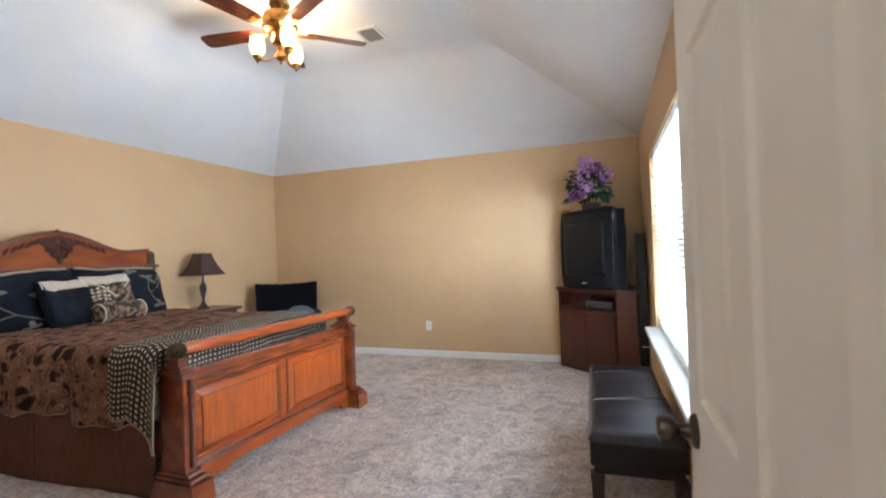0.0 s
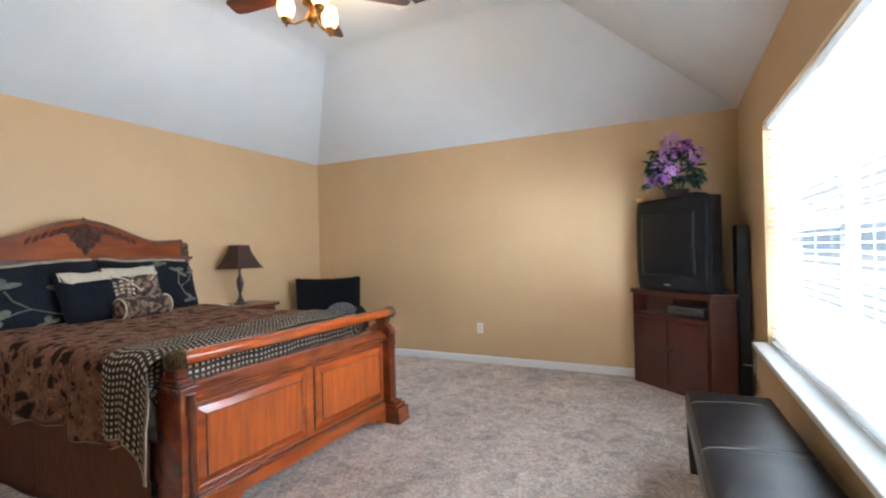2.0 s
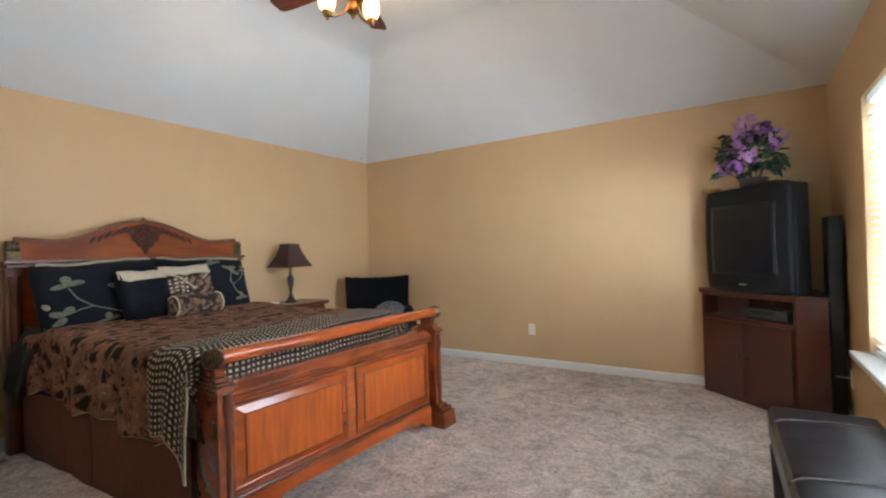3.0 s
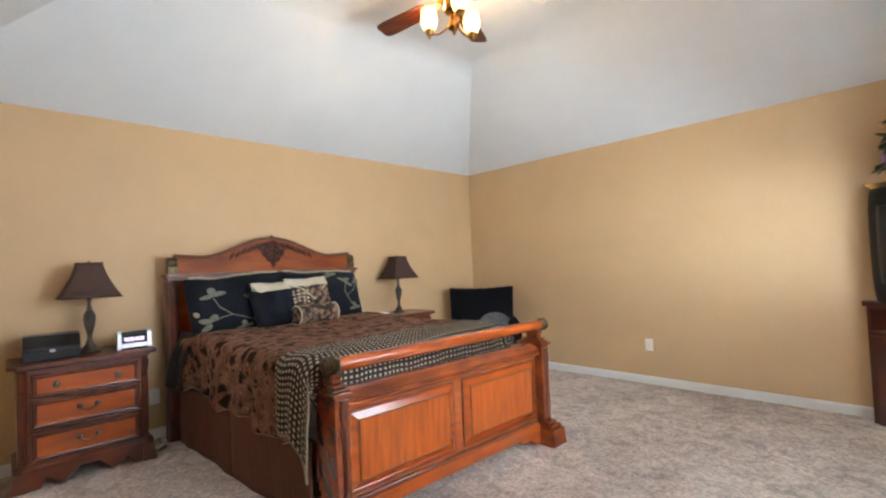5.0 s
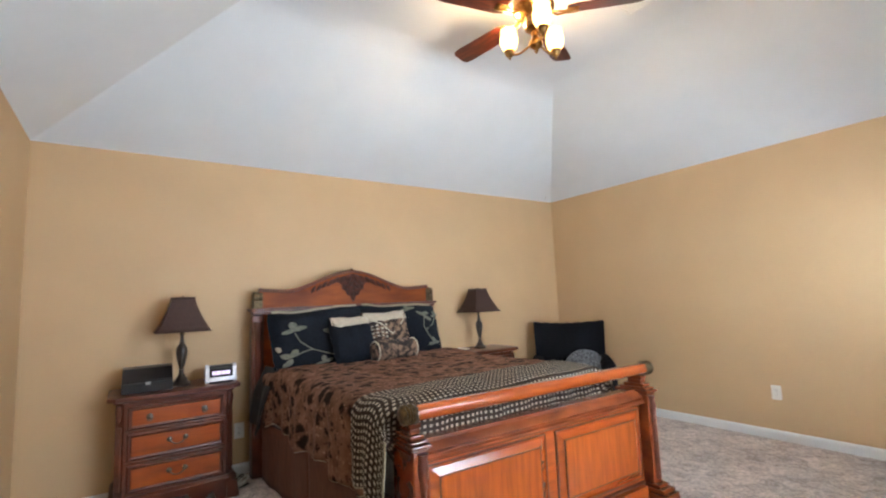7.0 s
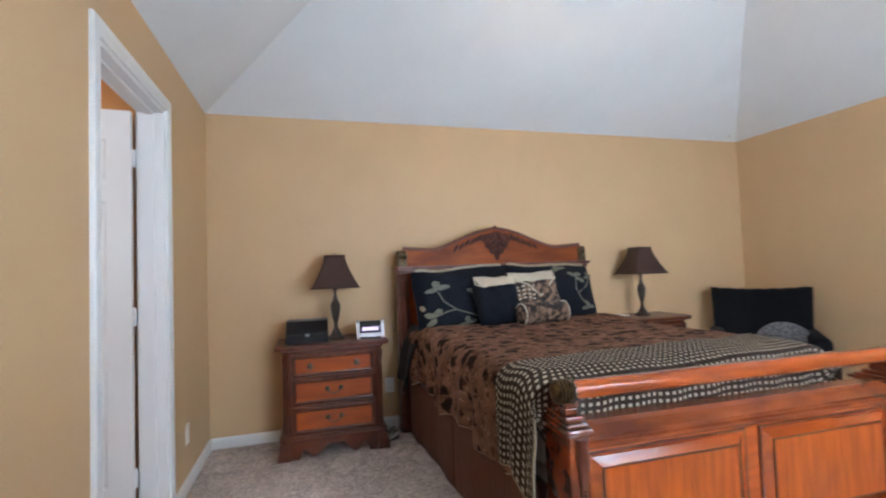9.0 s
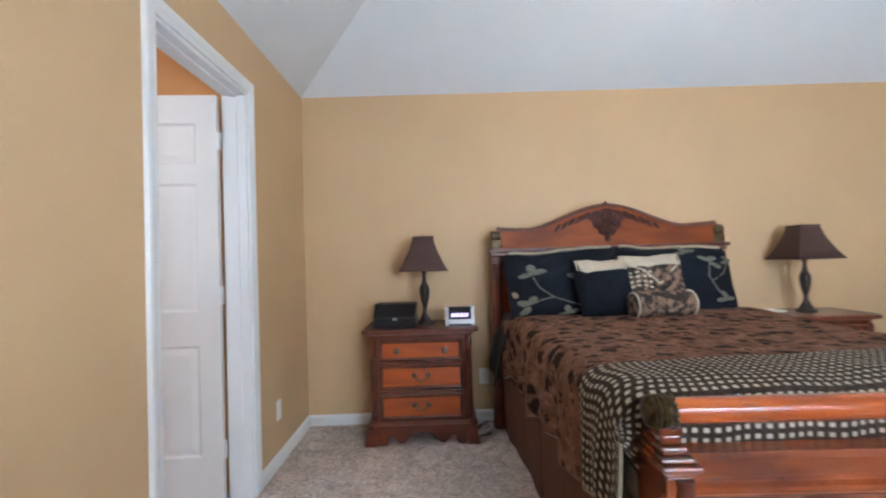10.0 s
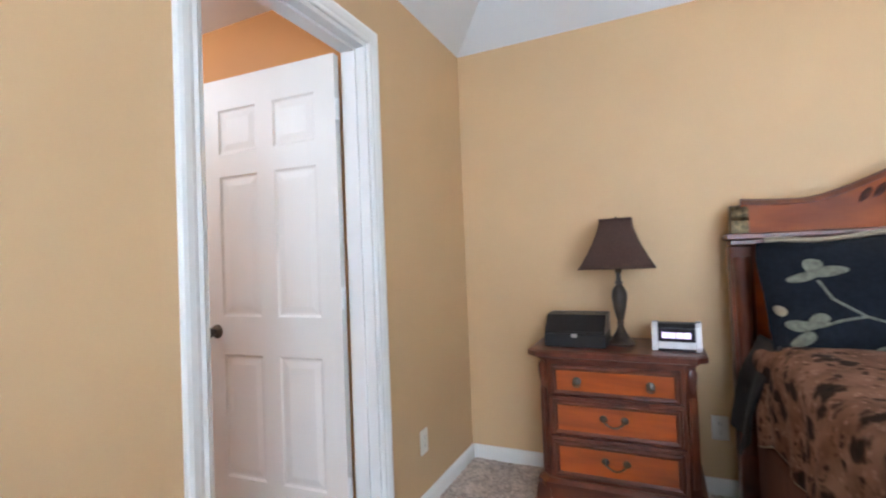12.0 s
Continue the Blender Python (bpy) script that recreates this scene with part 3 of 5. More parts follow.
for a, b in ((-0.725, -0.038), (0.038, 0.725)):
    z0, z1 = 0.185, 0.572
    bm = bmesh.new()
    loops = []
    for inset, x in ((0, FX), (0.003, FX + 0.006), (0.010, FX + 0.007), (0.014, FX + 0.005), (0.046, FX + 0.0185), (0.052, FX + 0.0205)):
        loops.append([bm.verts.new(p) for p in ((x, a + inset, z0 + inset), (x, b - inset, z0 + inset), (x, b - inset, z1 - inset), (x, a + inset, z1 - inset))])
    for p, q in zip(loops, loops[1:]):
        for i in range(4):
            bm.faces.new((p[i], p[(i + 1) % 4], q[(i + 1) % 4], q[i]))
    part("panel_moulding", bm, M_RAIL, bed, "polished bevelled moulding")
    # dark beads that line the moulding outside and inside
    for i0, i1, x in ((-0.004, 0.004, FX + 0.009), (0.047, 0.053, FX + 0.0235)):
        bm = bmesh.new()
        box(bm, FX, x, a + i0, a + i1, z0 + i0, z1 - i0)
        box(bm, FX, x, b - i1, b - i0, z0 + i0, z1 - i0)
        box(bm, FX, x, a + i1, b - i1, z0 + i0, z0 + i1)
        box(bm, FX, x, a + i1, b - i1, z1 - i1, z1 - i0)
        part("panel_bead", bm, M_FRAME, bed, "thin dark bead round the panel")
    bm = bmesh.new()
    box(bm, FX - 0.004, FX + 0.0215, a + 0.050, b - 0.050, z0 + 0.050, z1 - 0.050, 0.001)
    part("panel", bm, M_CHERRY, bed, "figured orange-brown veneer panel")
# base rail with a cut bracket at each end
bm = bmesh.new()
pts = []
for i in range(81):
    y = -0.715 + 1.43 * i / 80
    a = 0.715 - abs(y)
    z = 0.018 if a < 0.05 else 0.018 + 0.045 * min(1, (a - 0.05) / 0.05) if a < 0.16 else 0.05 + 0.018 * math.sin((a - 0.16) / 0.05 * math.pi) if a < 0.21 else 0.088
    pts.append((y, z))
outline = pts + [(0.715, 0.15), (-0.715, 0.15)]
prism(bm, outline, Matrix(((0, 0, 1, 2.10), (1, 0, 0, 0), (0, 1, 0, 0), (0, 0, 0, 1))), 0.115)
part("base_rail", bm, M_CHERRY_H, bed, "base rail with scalloped brackets")
bm = bmesh.new()
tube(bm, [(FX + 0.004, -0.74, 0.152), (FX + 0.004, 0.74, 0.152)], 0.012, 8)
part("base_bead", bm, M_DARKWOOD, bed, "", True)
for ob in [o for o in bpy.data.objects if o not in BEFORE]:
    ob.data.transform(pose(2.19, 0.042, 0, 0, 0, -4.5) @ Matrix.Translation((-2.19, 0, 0)))        # square to the wall
for side in (-1, 1):
    boxes("side_rail", [(0.12, 2.0, side * 0.765 - 0.0125, side * 0.765 + 0.0125, 0.24, 0.42)], M_DARKWOOD, bed, 0.004)
boxes("box_spring", [(0.14, 1.94, -0.745, 0.745, 0.2, 0.45)], M_MATTRESS, bed, 0.03)

mat_ob = boxes("mattress", [(0.14, 1.94, -0.76, 0.76, 0.452, 0.755)], M_MATTRESS, None, 0.05)
mat_ob.matrix_basis = BED
tagged(mat_ob, "white queen mattress under the brown quilt", "mattress")


# quilt, throw and skirt
def drape(x, s, top, half, hem, out=0.0):
    """A cloth laid over the bed: s is the arc length from the middle line, falling over the rounded side."""
    r = 0.09
    flat = half - r
    a = abs(s)
    sg = 1 if s > 0 else -1
    if a < flat:
        y, z = a, top
    elif a < flat + r * math.pi / 2:
        q = (a - flat) / r
        y, z = flat + (r + out) * math.sin(q), top - r * (1 - math.cos(q))
    else:
        d = a - flat - r * math.pi / 2
        y, z = half + out + 0.03 * min(d, 0.4), top - r - d
    puff = 0.010 * noise.noise((x * 3.1, s * 3.1, 0.3)) + 0.006 * noise.noise((x * 8, s * 8, 2.3))
    if a > flat + r:
        fold = (0.016 * math.sin(x * 17 + 2 * math.sin(x * 5)) + 0.008 * math.sin(x * 41)) * min(1, (a - flat - r) / 0.25)
        return (x, sg * (y + fold + puff), z)
    return (x, sg * y, z + puff)


def hem_length(x, low):
    return 0.70 + low + 0.02 * math.sin(x * 9) + 0.012 * math.sin(x * 23)


def bed_top(x):
    return 0.800 + 0.028 * math.exp(-((x - 0.55) / 0.35) ** 2) - 0.03 * max(0, (x - 1.9) / 0.17)


def quilt_at(u, v):
    x = 0.16 + 1.79 * u
    lim = hem_length(x, 0.43 + 0.05 * u)
    return drape(x, (2 * v - 1) * lim, bed_top(x), 0.80, 0.42)


quilt = grid_mesh("quilt", 90, 110, quilt_at, M_QUILT, None, thick=0.018, uv=lambda u, v: (1.88 * u, 2.2 * v))
quilt.matrix_basis = BED
tagged(quilt, "brown quilt with dark leaf print spread over the bed", "bedding")


def throw_at(u, v):
    s = 2 * v - 1
    start = 1.64 + 0.03 * math.sin(3.1 * v) + 0.10 * max(0.0, -s - 0.45) - 0.16 * max(0.0, -s - 0.72)
    run = (1.985 - start) + 0.24
    d = u * run
    lim = 0.70 + 0.43 + 0.16 * u ** 2 + 0.018 * math.sin(u * 13)
    x = start + min(d, 1.985 - start)
    fall = max(0.0, d - (1.985 - start))
    p = drape(x, s * lim, bed_top(x) + 0.017, 0.80, 0.3, 0.030)
    if abs(s) * lim > 0.74:
        over = min(1.0, (abs(s) * lim - 0.74) / 0.12)
        return (x + (fall * 0.12 + 0.022) * over, p[1], p[2] - fall * (1 - over))
    return (x + 0.006 * math.sin(s * 40) * min(1, fall * 20), p[1], p[2] - fall)


throw = grid_mesh("throw_blanket", 60, 120, throw_at, M_CHECK, None, thick=0.012, uv=lambda u, v: (0.61 * u, 2.45 * v))
throw.matrix_basis = BED
tagged(throw, "dark brown throw with cream squares across the bed foot", "bedding")


def skirt_at(side, x0, x1):
    def at(u, v):
        x = x0 + (x1 - x0) * u
        return (x, side * (0.79 + 0.004 * math.sin(x * 21 + 2 * math.sin(x * 3)) * (1 - v) + 0.006 * math.sin(x * 7)), 0.012 + 0.42 * v)
    return at


for side in (-1, 1):
    skirt = thing("bed_skirt", "dark brown cloth skirt hanging to the carpet", "bedding", BED, "bed skirts")
    for x0, x1 in ((0.14, 1.055), (1.065, 1.975)):
        grid_mesh("skirt_panel", 44, 8, skirt_at(side, x0, x1), M_SKIRT, skirt, thick=0.006)
bm = bmesh.new()
tube(bm, [Vector(quilt_at(0.01 + 0.98 * i / 80, 0.0)) for i in range(81)], 0.008, 6)
part("quilt_binding", bm, M_SHEET, quilt, "beige bound edge", True)


# ---- pillows ----
def cushion_face(w, h, d, u, v, side, flange=0.0):
    """A point of a stuffed pillow that stands in local y (across) and z (up), fat along x."""
    a, b = 2 * u - 1, 2 * v - 1
    fat = max(0.0, (1 - a ** 4) * (1 - b ** 4)) ** 0.6
    corner = 1 - 0.075 * (a * b) ** 4
    pinch = corner - 0.06 * (a * a * (1 - b * b) * 0 + b * b * (1 - a * a)) - 0.05 * a * a * (1 - b * b)
    crease = 0.012 * noise.noise((a * 2.2 + w * 9, b * 2.2, d * 30)) * fat
    sag = -0.022 * max(0.0, b) ** 2 * (1 - a * a) * (1 + 0.5 * math.sin(3 * a + w * 20)) + 0.012 * noise.noise((a * 3 + w, b * 3, h))
    return Vector((side * (d / 2 * fat + 0.004) + 2.2 * crease, a * w / 2 * pinch, b * h / 2 * pinch + sag * h / 0.5))


def pillow(name, w, h, d, m, mat, label, group="", n=18):
    ob = thing(name, label, "pillow", m, group)
    bm = bmesh.new()
    for side in (-1, 1):
        vs = [[bm.verts.new(cushion_face(w, h, d, i / n, j / n, side)) for j in range(n + 1)] for i in range(n + 1)]
        for i in range(n):
            for j in range(n):
                bm.faces.new((vs[i][j], vs[i + 1][j], vs[i + 1][j + 1], vs[i][j + 1]))
    bmesh.ops.remove_doubles(bm, verts=bm.verts, dist=0.0085)
    cov = part("cover", bm, mat, ob, "", True)
    for p in cov.data.polygons:
        p.use_smooth = True
    return ob


def patch(name, ob, w, h, d, shape, mat, label="", lift=0.006):
    """A flat cloth shape sewn on a pillow's front: shape is a list of (u, v) round its edge."""
    bm = bmesh.new()
    cu, cv = sum(p[0] for p in shape) / len(shape), sum(p[1] for p in shape) / len(shape)
    rings = []
    for k in range(5):
        q = k / 4
        rings.append([bm.verts.new(cushion_face(w, h, d, min(0.98, max(0.02, cu + (u - cu) * q)), min(0.98, max(0.02, cv + (v - cv) * q)), 1) + Vector((lift * (1 if k < 4 else 0.3), 0, 0))) for u, v in shape])
    for p, q in zip(rings[1:], rings[2:]):
        for i in range(len(shape)):
            bm.faces.new((p[i], p[(i + 1) % len(shape)], q[(i + 1) % len(shape)], q[i]))
    bm.faces.new(rings[1])
    bmesh.ops.delete(bm, geom=[v for v in bm.verts if not v.link_faces], context="VERTS")
    return part(name, bm, mat, ob, label, True)


def blob(cu, cv, ru, rv, turn=0.0, n=18):
    c, s = math.cos(turn), math.sin(turn)
    out = []
    for i in range(n):
        a = 2 * math.pi * i / n
        r = 1 + 0.06 * math.sin(3 * a + cu * 40)
        x, y = ru * r * math.cos(a), rv * r * math.sin(a)
        out.append((cu + x * c - y * s, cv + x * s + y * c))
    return out


def strip(points, wide):
    out, back = [], []
    for i, (u, v) in enumerate(points):
        a, b = points[max(0, i - 1)], points[min(len(points) - 1, i + 1)]
        du, dv = b[0] - a[0], b[1] - a[1]
        ln = math.hypot(du, dv)
        out.append((u - dv / ln * wide, v + du / ln * wide)), back.append((u + dv / ln * wide, v - du / ln * wide))
    return out + back[::-1]


def stem(name, ob, w, h, d, points, mat):
    bm = bmesh.new()
    tube(bm, [cushion_face(w, h, d, u, v, 1) + Vector((0.002, 0, 0)) for u, v in points], 0.005, 6)
    return part(name, bm, mat, ob, "pale green stitched stem", True)


SW, SH, SD = 0.82, 0.52, 0.20
for side, y in ((-1, -0.40), (1, 0.335)):
    sham = pillow("pillow_sham", SW, SH, SD, BED @ pose(0.33, y, 1.008, side * -2.5, -20, 0), M_SHAM, "black pillow sham with grey-green clover leaf applique", "shams on the bed")
    bm = bmesh.new()
    tube(bm, [cushion_face(SW, SH, SD, u / 20, 0.985, 1) * 1.0 + Vector((-0.02, 0, 0.008)) for u in range(1, 20)], 0.014, 6)
    part("piping", bm, M_SHEET, sham, "beige corded edge", True)
    if side < 0:
        groups = [((0.20, 0.62), 0.066, 0.1), ((0.14, 0.22), 0.064, 0.9), ((0.57, 0.55), 0.056, -0.2), ((0.44, 0.10), 0.052, 0.2)]
        stems = (((0.20, 0.58), (0.24, 0.44), (0.34, 0.33), (0.46, 0.24), (0.56, 0.17)), ((0.17, 0.24), (0.25, 0.28), (0.34, 0.33)))
    else:
        groups = [((0.56, 0.86), 0.060, 0.3), ((0.74, 0.70), 0.064, -0.6), ((0.92, 0.74), 0.046, 0.4), ((0.82, 0.22), 0.050, 0.2)]
        stems = (((0.74, 0.68), (0.70, 0.5), (0.74, 0.36), (0.81, 0.24)), ((0.91, 0.70), (0.84, 0.56), (0.72, 0.44)))
    for (cu, cv), r, turn in groups:
        for k in range(3):
            a = turn + math.pi / 2 + (k - 1) * 1.5
            patch("leaf", sham, SW, SH, SD, blob(cu + 0.8 * r * math.cos(a), cv + 1.15 * r * math.sin(a), r * 0.55, r * 0.95, a - math.pi / 2), M_OLIVE, "")
    if side < 0:
        patch("side_tab", sham, SW, SH, SD, blob(0.045, 0.40, 0.022, 0.045, 0.3), M_SHEET, "small beige leaf at the edge")
    for line in stems:
        stem("stem", sham, SW, SH, SD, line, M_OLIVE)

CP = pillow("accent_pillow", 0.365, 0.40, 0.15, BED @ pose(0.50, -0.225, 1.0, 0, -24, 3), M_SHAM, "small black pillow with a ruched cream satin band", "accent pillows")
band = [(0.03, 0.97), (0.97, 0.97), (0.97, 0.76), (0.8, 0.70), (0.6, 0.71), (0.4, 0.68), (0.2, 0.70), (0.03, 0.78)]
patch("band", CP, 0.365, 0.40, 0.15, [((a[0] * (1 - q) + b[0] * q), (a[1] * (1 - q) + b[1] * q)) for a, b in zip(band, band[1:] + band[:1]) for q in (0, 0.25, 0.5, 0.75)], M_CREAM, "cream satin band", 0.008)
CQ = pillow("accent_pillow", 0.42, 0.40, 0.15, BED @ pose(0.48, 0.09, 1.02, 0, -22, -3), M_FUR, "small brown patchwork pillow with cream trim", "accent pillows")
patch("band", CQ, 0.42, 0.40, 0.15, [((a[0] * (1 - q) + b[0] * q), (a[1] * (1 - q) + b[1] * q)) for a, b in zip(band, band[1:] + band[:1]) for q in (0, 0.25, 0.5, 0.75)], M_CREAM, "cream satin band", 0.008)
stem("cord", CQ, 0.42, 0.40, 0.15, [(0.08, 0.8), (0.3, 0.62), (0.55, 0.42), (0.75, 0.6), (0.93, 0.8)], M_CREAM)
for r in range(4):
    for c in range(4):
        patch("square", CQ, 0.42, 0.40, 0.15, blob(0.14 + 0.09 * c, 0.60 - 0.075 * r, 0.03, 0.02, 0, 8), M_CREAM)
bolster = thing("bolster_pillow", "mottled brown plush bolster lying before the pillows", "pillow", BED @ pose(0.66, 0.055, 0.900, 0, 0, 4))
bm = bmesh.new()
lathe(bm, ((0.004, -0.200), (0.045, -0.196), (0.070, -0.182), (0.080, -0.12), (0.076, 0), (0.080, 0.12), (0.070, 0.182), (0.045, 0.196), (0.004, 0.200)), 26, pose(0, 0, 0, 90, 0, 0))
part("cover", bm, M_FUR, bolster, "", True)
for side in (-1, 1):
    bm = bmesh.new()
    lathe(bm, ((0.070, -0.006), (0.080, 0), (0.070, 0.006)), 26, pose(0, side * 0.178, 0, 90, 0, 0), caps=False)
    part("piping", bm, M_CREAM, bolster, "cream piping", True)


# dark sheet hanging between the headboard and the nightstand
def hanging_at(u, v):
    x = 0.13 + 0.30 * u * (1 - 0.35 * (1 - v)) + 0.012 * math.sin(v * 9)
    return (x, -0.765 - 0.085 * math.sin(0.5 * math.pi * (1 - v)) - 0.025 * math.sin(u * 8 + v * 2) * (1 - v) - 0.02 * (1 - v), 0.47 + 0.36 * v - 0.09 * u * (1 - v))


M_DARKSHEET = material("black_flower_print_sheet", (0.016, 0.014, 0.014), 0.9, scale=(14, 14, 14), second=(0.030, 0.022, 0.018), mix=(0.30, 0.42), bump=0.2, bump_scale=60)
ob = grid_mesh("bed_sheet", 16, 20, hanging_at, M_DARKSHEET, None, thick=0.01)
ob.matrix_basis = BED
tagged(ob, "dark printed sheet hanging over the bed's head end", "bedding")


# cream bound hem along the throw's near edge
bm = bmesh.new()
tube(bm, [Vector(throw_at(0.02 + 0.96 * i / 50, 0.0)) + Vector((0, -0.004, 0)) for i in range(51)] , 0.005, 6)
tube(bm, [Vector(throw_at(0.985, 0.001 + 0.16 * i / 24)) + Vector((0.006, -0.004, 0)) for i in range(25)], 0.005, 6)
part("bound_hem", bm, M_SHEET, throw, "cream bound hem", True)


# ---- nightstands ----
def bail_pull(parent, x, y, z):
    bm = bmesh.new()
    for s in (-1, 1):
        lathe(bm, ((0.016, 0), (0.017, 0.003), (0.010, 0.006), (0.006, 0.016), (0.008, 0.02), (0.002, 0.023)), 12, pose(x, y + s * 0.045, z, 0, 90, 0))
    tube(bm, [(x + 0.016, y + 0.045 * math.cos(a), z - 0.026 * math.sin(a) * (1.0 - 0.25 * math.cos(2 * a))) for a in (math.pi * i / 14 for i in range(15))], 0.0042, 8)
    return part("bail_pull", bm, M_PEWTER, parent, "aged pewter bail pull", True)


def drop_knob(parent, x, y, z):
    bm = bmesh.new()
    lathe(bm, ((0.019, 0), (0.019, 0.003), (0.010, 0.006), (0.006, 0.014), (0.013, 0.02), (0.014, 0.027), (0.004, 0.031)), 14, pose(x, y, z, 0, 90, 0))
    tube(bm, [(x + 0.012, y + 0.015 * math.cos(a), z - 0.01 + 0.015 * math.sin(a)) for a in (2 * math.pi * i / 12 for i in range(13))], 0.003, 6)
    return part("knob", bm, M_PEWTER, parent, "aged pewter ring knob", True)


def clipped(hw, d, c):
    """The plan of a cabinet with clipped front corners: back at x = 0, front at x = d."""
    return ((0, -hw), (d - c, -hw), (d, -hw + c), (d, hw - c), (d - c, hw), (0, hw))


def slab(bm, hw, d, c, z0, z1, hw2=None, d2=None):
    a, b = clipped(hw, d, c), clipped(hw2 or hw, d2 or d, c)
    lo, hi = [bm.verts.new((x, y, z0)) for x, y in a], [bm.verts.new((x, y, z1)) for x, y in b]
    bm.faces.new(lo[::-1]), bm.faces.new(hi)
    for i in range(6):
        bm.faces.new((lo[i], lo[(i + 1) % 6], hi[(i + 1) % 6], hi[i]))


def nightstand(m, label):
    ns = thing("nightstand", label, "nightstand", m, "nightstands beside the bed")
    bm = bmesh.new()
    slab(bm, 0.335, 0.385, 0.045, 0.155, 0.705)
    body = part("body", bm, M_FRAME, ns)
    bm = bmesh.new()
    slab(bm, 0.345, 0.395, 0.045, 0.7055, 0.718)
    slab(bm, 0.352, 0.402, 0.045, 0.7185, 0.728, 0.372, 0.425)
    slab(bm, 0.380, 0.435, 0.045, 0.7285, 0.752)
    slab(bm, 0.378, 0.432, 0.045, 0.7525, 0.757, 0.368, 0.42)
    part("top", bm, M_DARKWOOD, ns, "glossy dark moulded top")
    for i, (z0, z1) in enumerate(((0.557, 0.676), (0.373, 0.515), (0.182, 0.325))):
        bm = bmesh.new()
        box(bm, 0.386, 0.396, -0.262, 0.262, z0, z1, 0.003)
        dr = part("drawer", bm, M_CHERRY_H, ns, "orange-brown drawer front")
        bm = bmesh.new()
        loops = []
        for inset, x in ((-0.012, 0.386), (-0.010, 0.396), (0.0, 0.402), (0.008, 0.400), (0.014, 0.3965)):
            loops.append([bm.verts.new(p) for p in ((x, -0.262 + inset, z0 + inset), (x, 0.262 - inset, z0 + inset), (x, 0.262 - inset, z1 - inset), (x, -0.262 + inset, z1 - inset))])
        for p, q in zip(loops, loops[1:]):
            for k in range(4):
                bm.faces.new((p[k], p[(k + 1) % 4], q[(k + 1) % 4], q[k]))
        part("bead", bm, M_DARKWOOD, dr, "dark beaded edge")
        if i == 0:
            for y in (-0.155, 0.155):
                drop_knob(dr, 0.397, y, (z0 + z1) / 2)
        else:
            bail_pull(dr, 0.397, 0.0, (z0 + z1) / 2 + 0.012)
    for i in (0, 1):
        z = (0.536, 0.349)[i]
        boxes("divider", [(0.385, 0.405, -0.285, 0.285, z - 0.009, z + 0.009)], M_DARKWOOD, ns, 0.004)
    for s in (-1, 1):
        bm = bmesh.new()
        c = (0.366, s * 0.316)
        turn = pose(c[0], c[1], 0, 0, 0, s * 45)
        for k in (-1, 0, 1):
            lathe(bm, ((0.007, 0.19), (0.0075, 0.2), (0.0075, 0.56), (0.005, 0.57)), 8, turn @ Matrix.Translation((0.002, 0.014 * k, 0)))
        part("fluting", bm, M_FRAME, ns, "fluted angled corner", True)
        bm = bmesh.new()
        lathe(bm, ((0.003, -0.055), (0.016, -0.03), (0.022, 0), (0.024, 0.03), (0.015, 0.05), (0.003, 0.055)), 10, turn @ Matrix.Translation((0.004, 0, 0.645)) @ Matrix.Diagonal((0.7, 1, 1, 1)))
        part("carved_bracket", bm, M_DARKWOOD, ns, "small carved corner bracket", True)
    bm = bmesh.new()
    slab(bm, 0.360, 0.412, 0.045, 0.118, 0.138)
    slab(bm, 0.360, 0.412, 0.045, 0.1385, 0.1545, 0.340, 0.392)
    part("base_moulding", bm, M_FRAME, ns)
    # scalloped bracket base
    bm = bmesh.new()
    pts = []
    for i in range(61):
        y = -0.30 + 0.60 * i / 60
        a = abs(y)
        if a > 0.235:
            z = 0.0
        elif a > 0.21:
            z = 0.07 * (0.235 - a) / 0.025
        elif a > 0.06:
            z = 0.045 + 0.025 * math.cos((a - 0.06) / 0.15 * 2 * math.pi)
        else:
            z = 0.09
        pts.append((y, z))
    prism(bm, pts + [(0.30, 0.1175), (-0.30, 0.1175)], Matrix(((0, 0, 1, 0.38), (1, 0, 0, 0), (0, 1, 0, 0), (0, 0, 0, 1))), 0.022)
    part("apron", bm, M_FRAME, ns, "scalloped front apron")
    for s in (-1, 1):
        bm = bmesh.new()
        tapered(bm, (0.33, 0.418, s * 0.33 - 0.042, s * 0.33 + 0.042), (0.335, 0.405, s * 0.325 - 0.03, s * 0.325 + 0.03), 0.0, 0.1175)
        part("bracket_foot", bm, M_FRAME, ns)
        bm = bmesh.new()
        box(bm, 0.005, 0.33, s * 0.335 - 0.012, s * 0.335 + 0.012, 0.05, 0.1175)
        box(bm, 0.005, 0.06, s * 0.335 - 0.012, s * 0.335 + 0.012, 0.0, 0.0495)
        part("side_apron", bm, M_DARKWOOD, ns)
    return ns


nightstand(pose(0.02, -4.147, 0), "cherry wood three-drawer nightstand with pewter pulls")
nightstand(pose(0.02, -1.48, 0), "cherry wood three-drawer nightstand beyond the bed")

# ---- table lamps ----
M_SHADE = material("brown_shade_cloth", (0.058, 0.026, 0.018), 0.85, scale=(120, 120, 120), second=(0.040, 0.017, 0.012), bump=0.15, bump_scale=300)


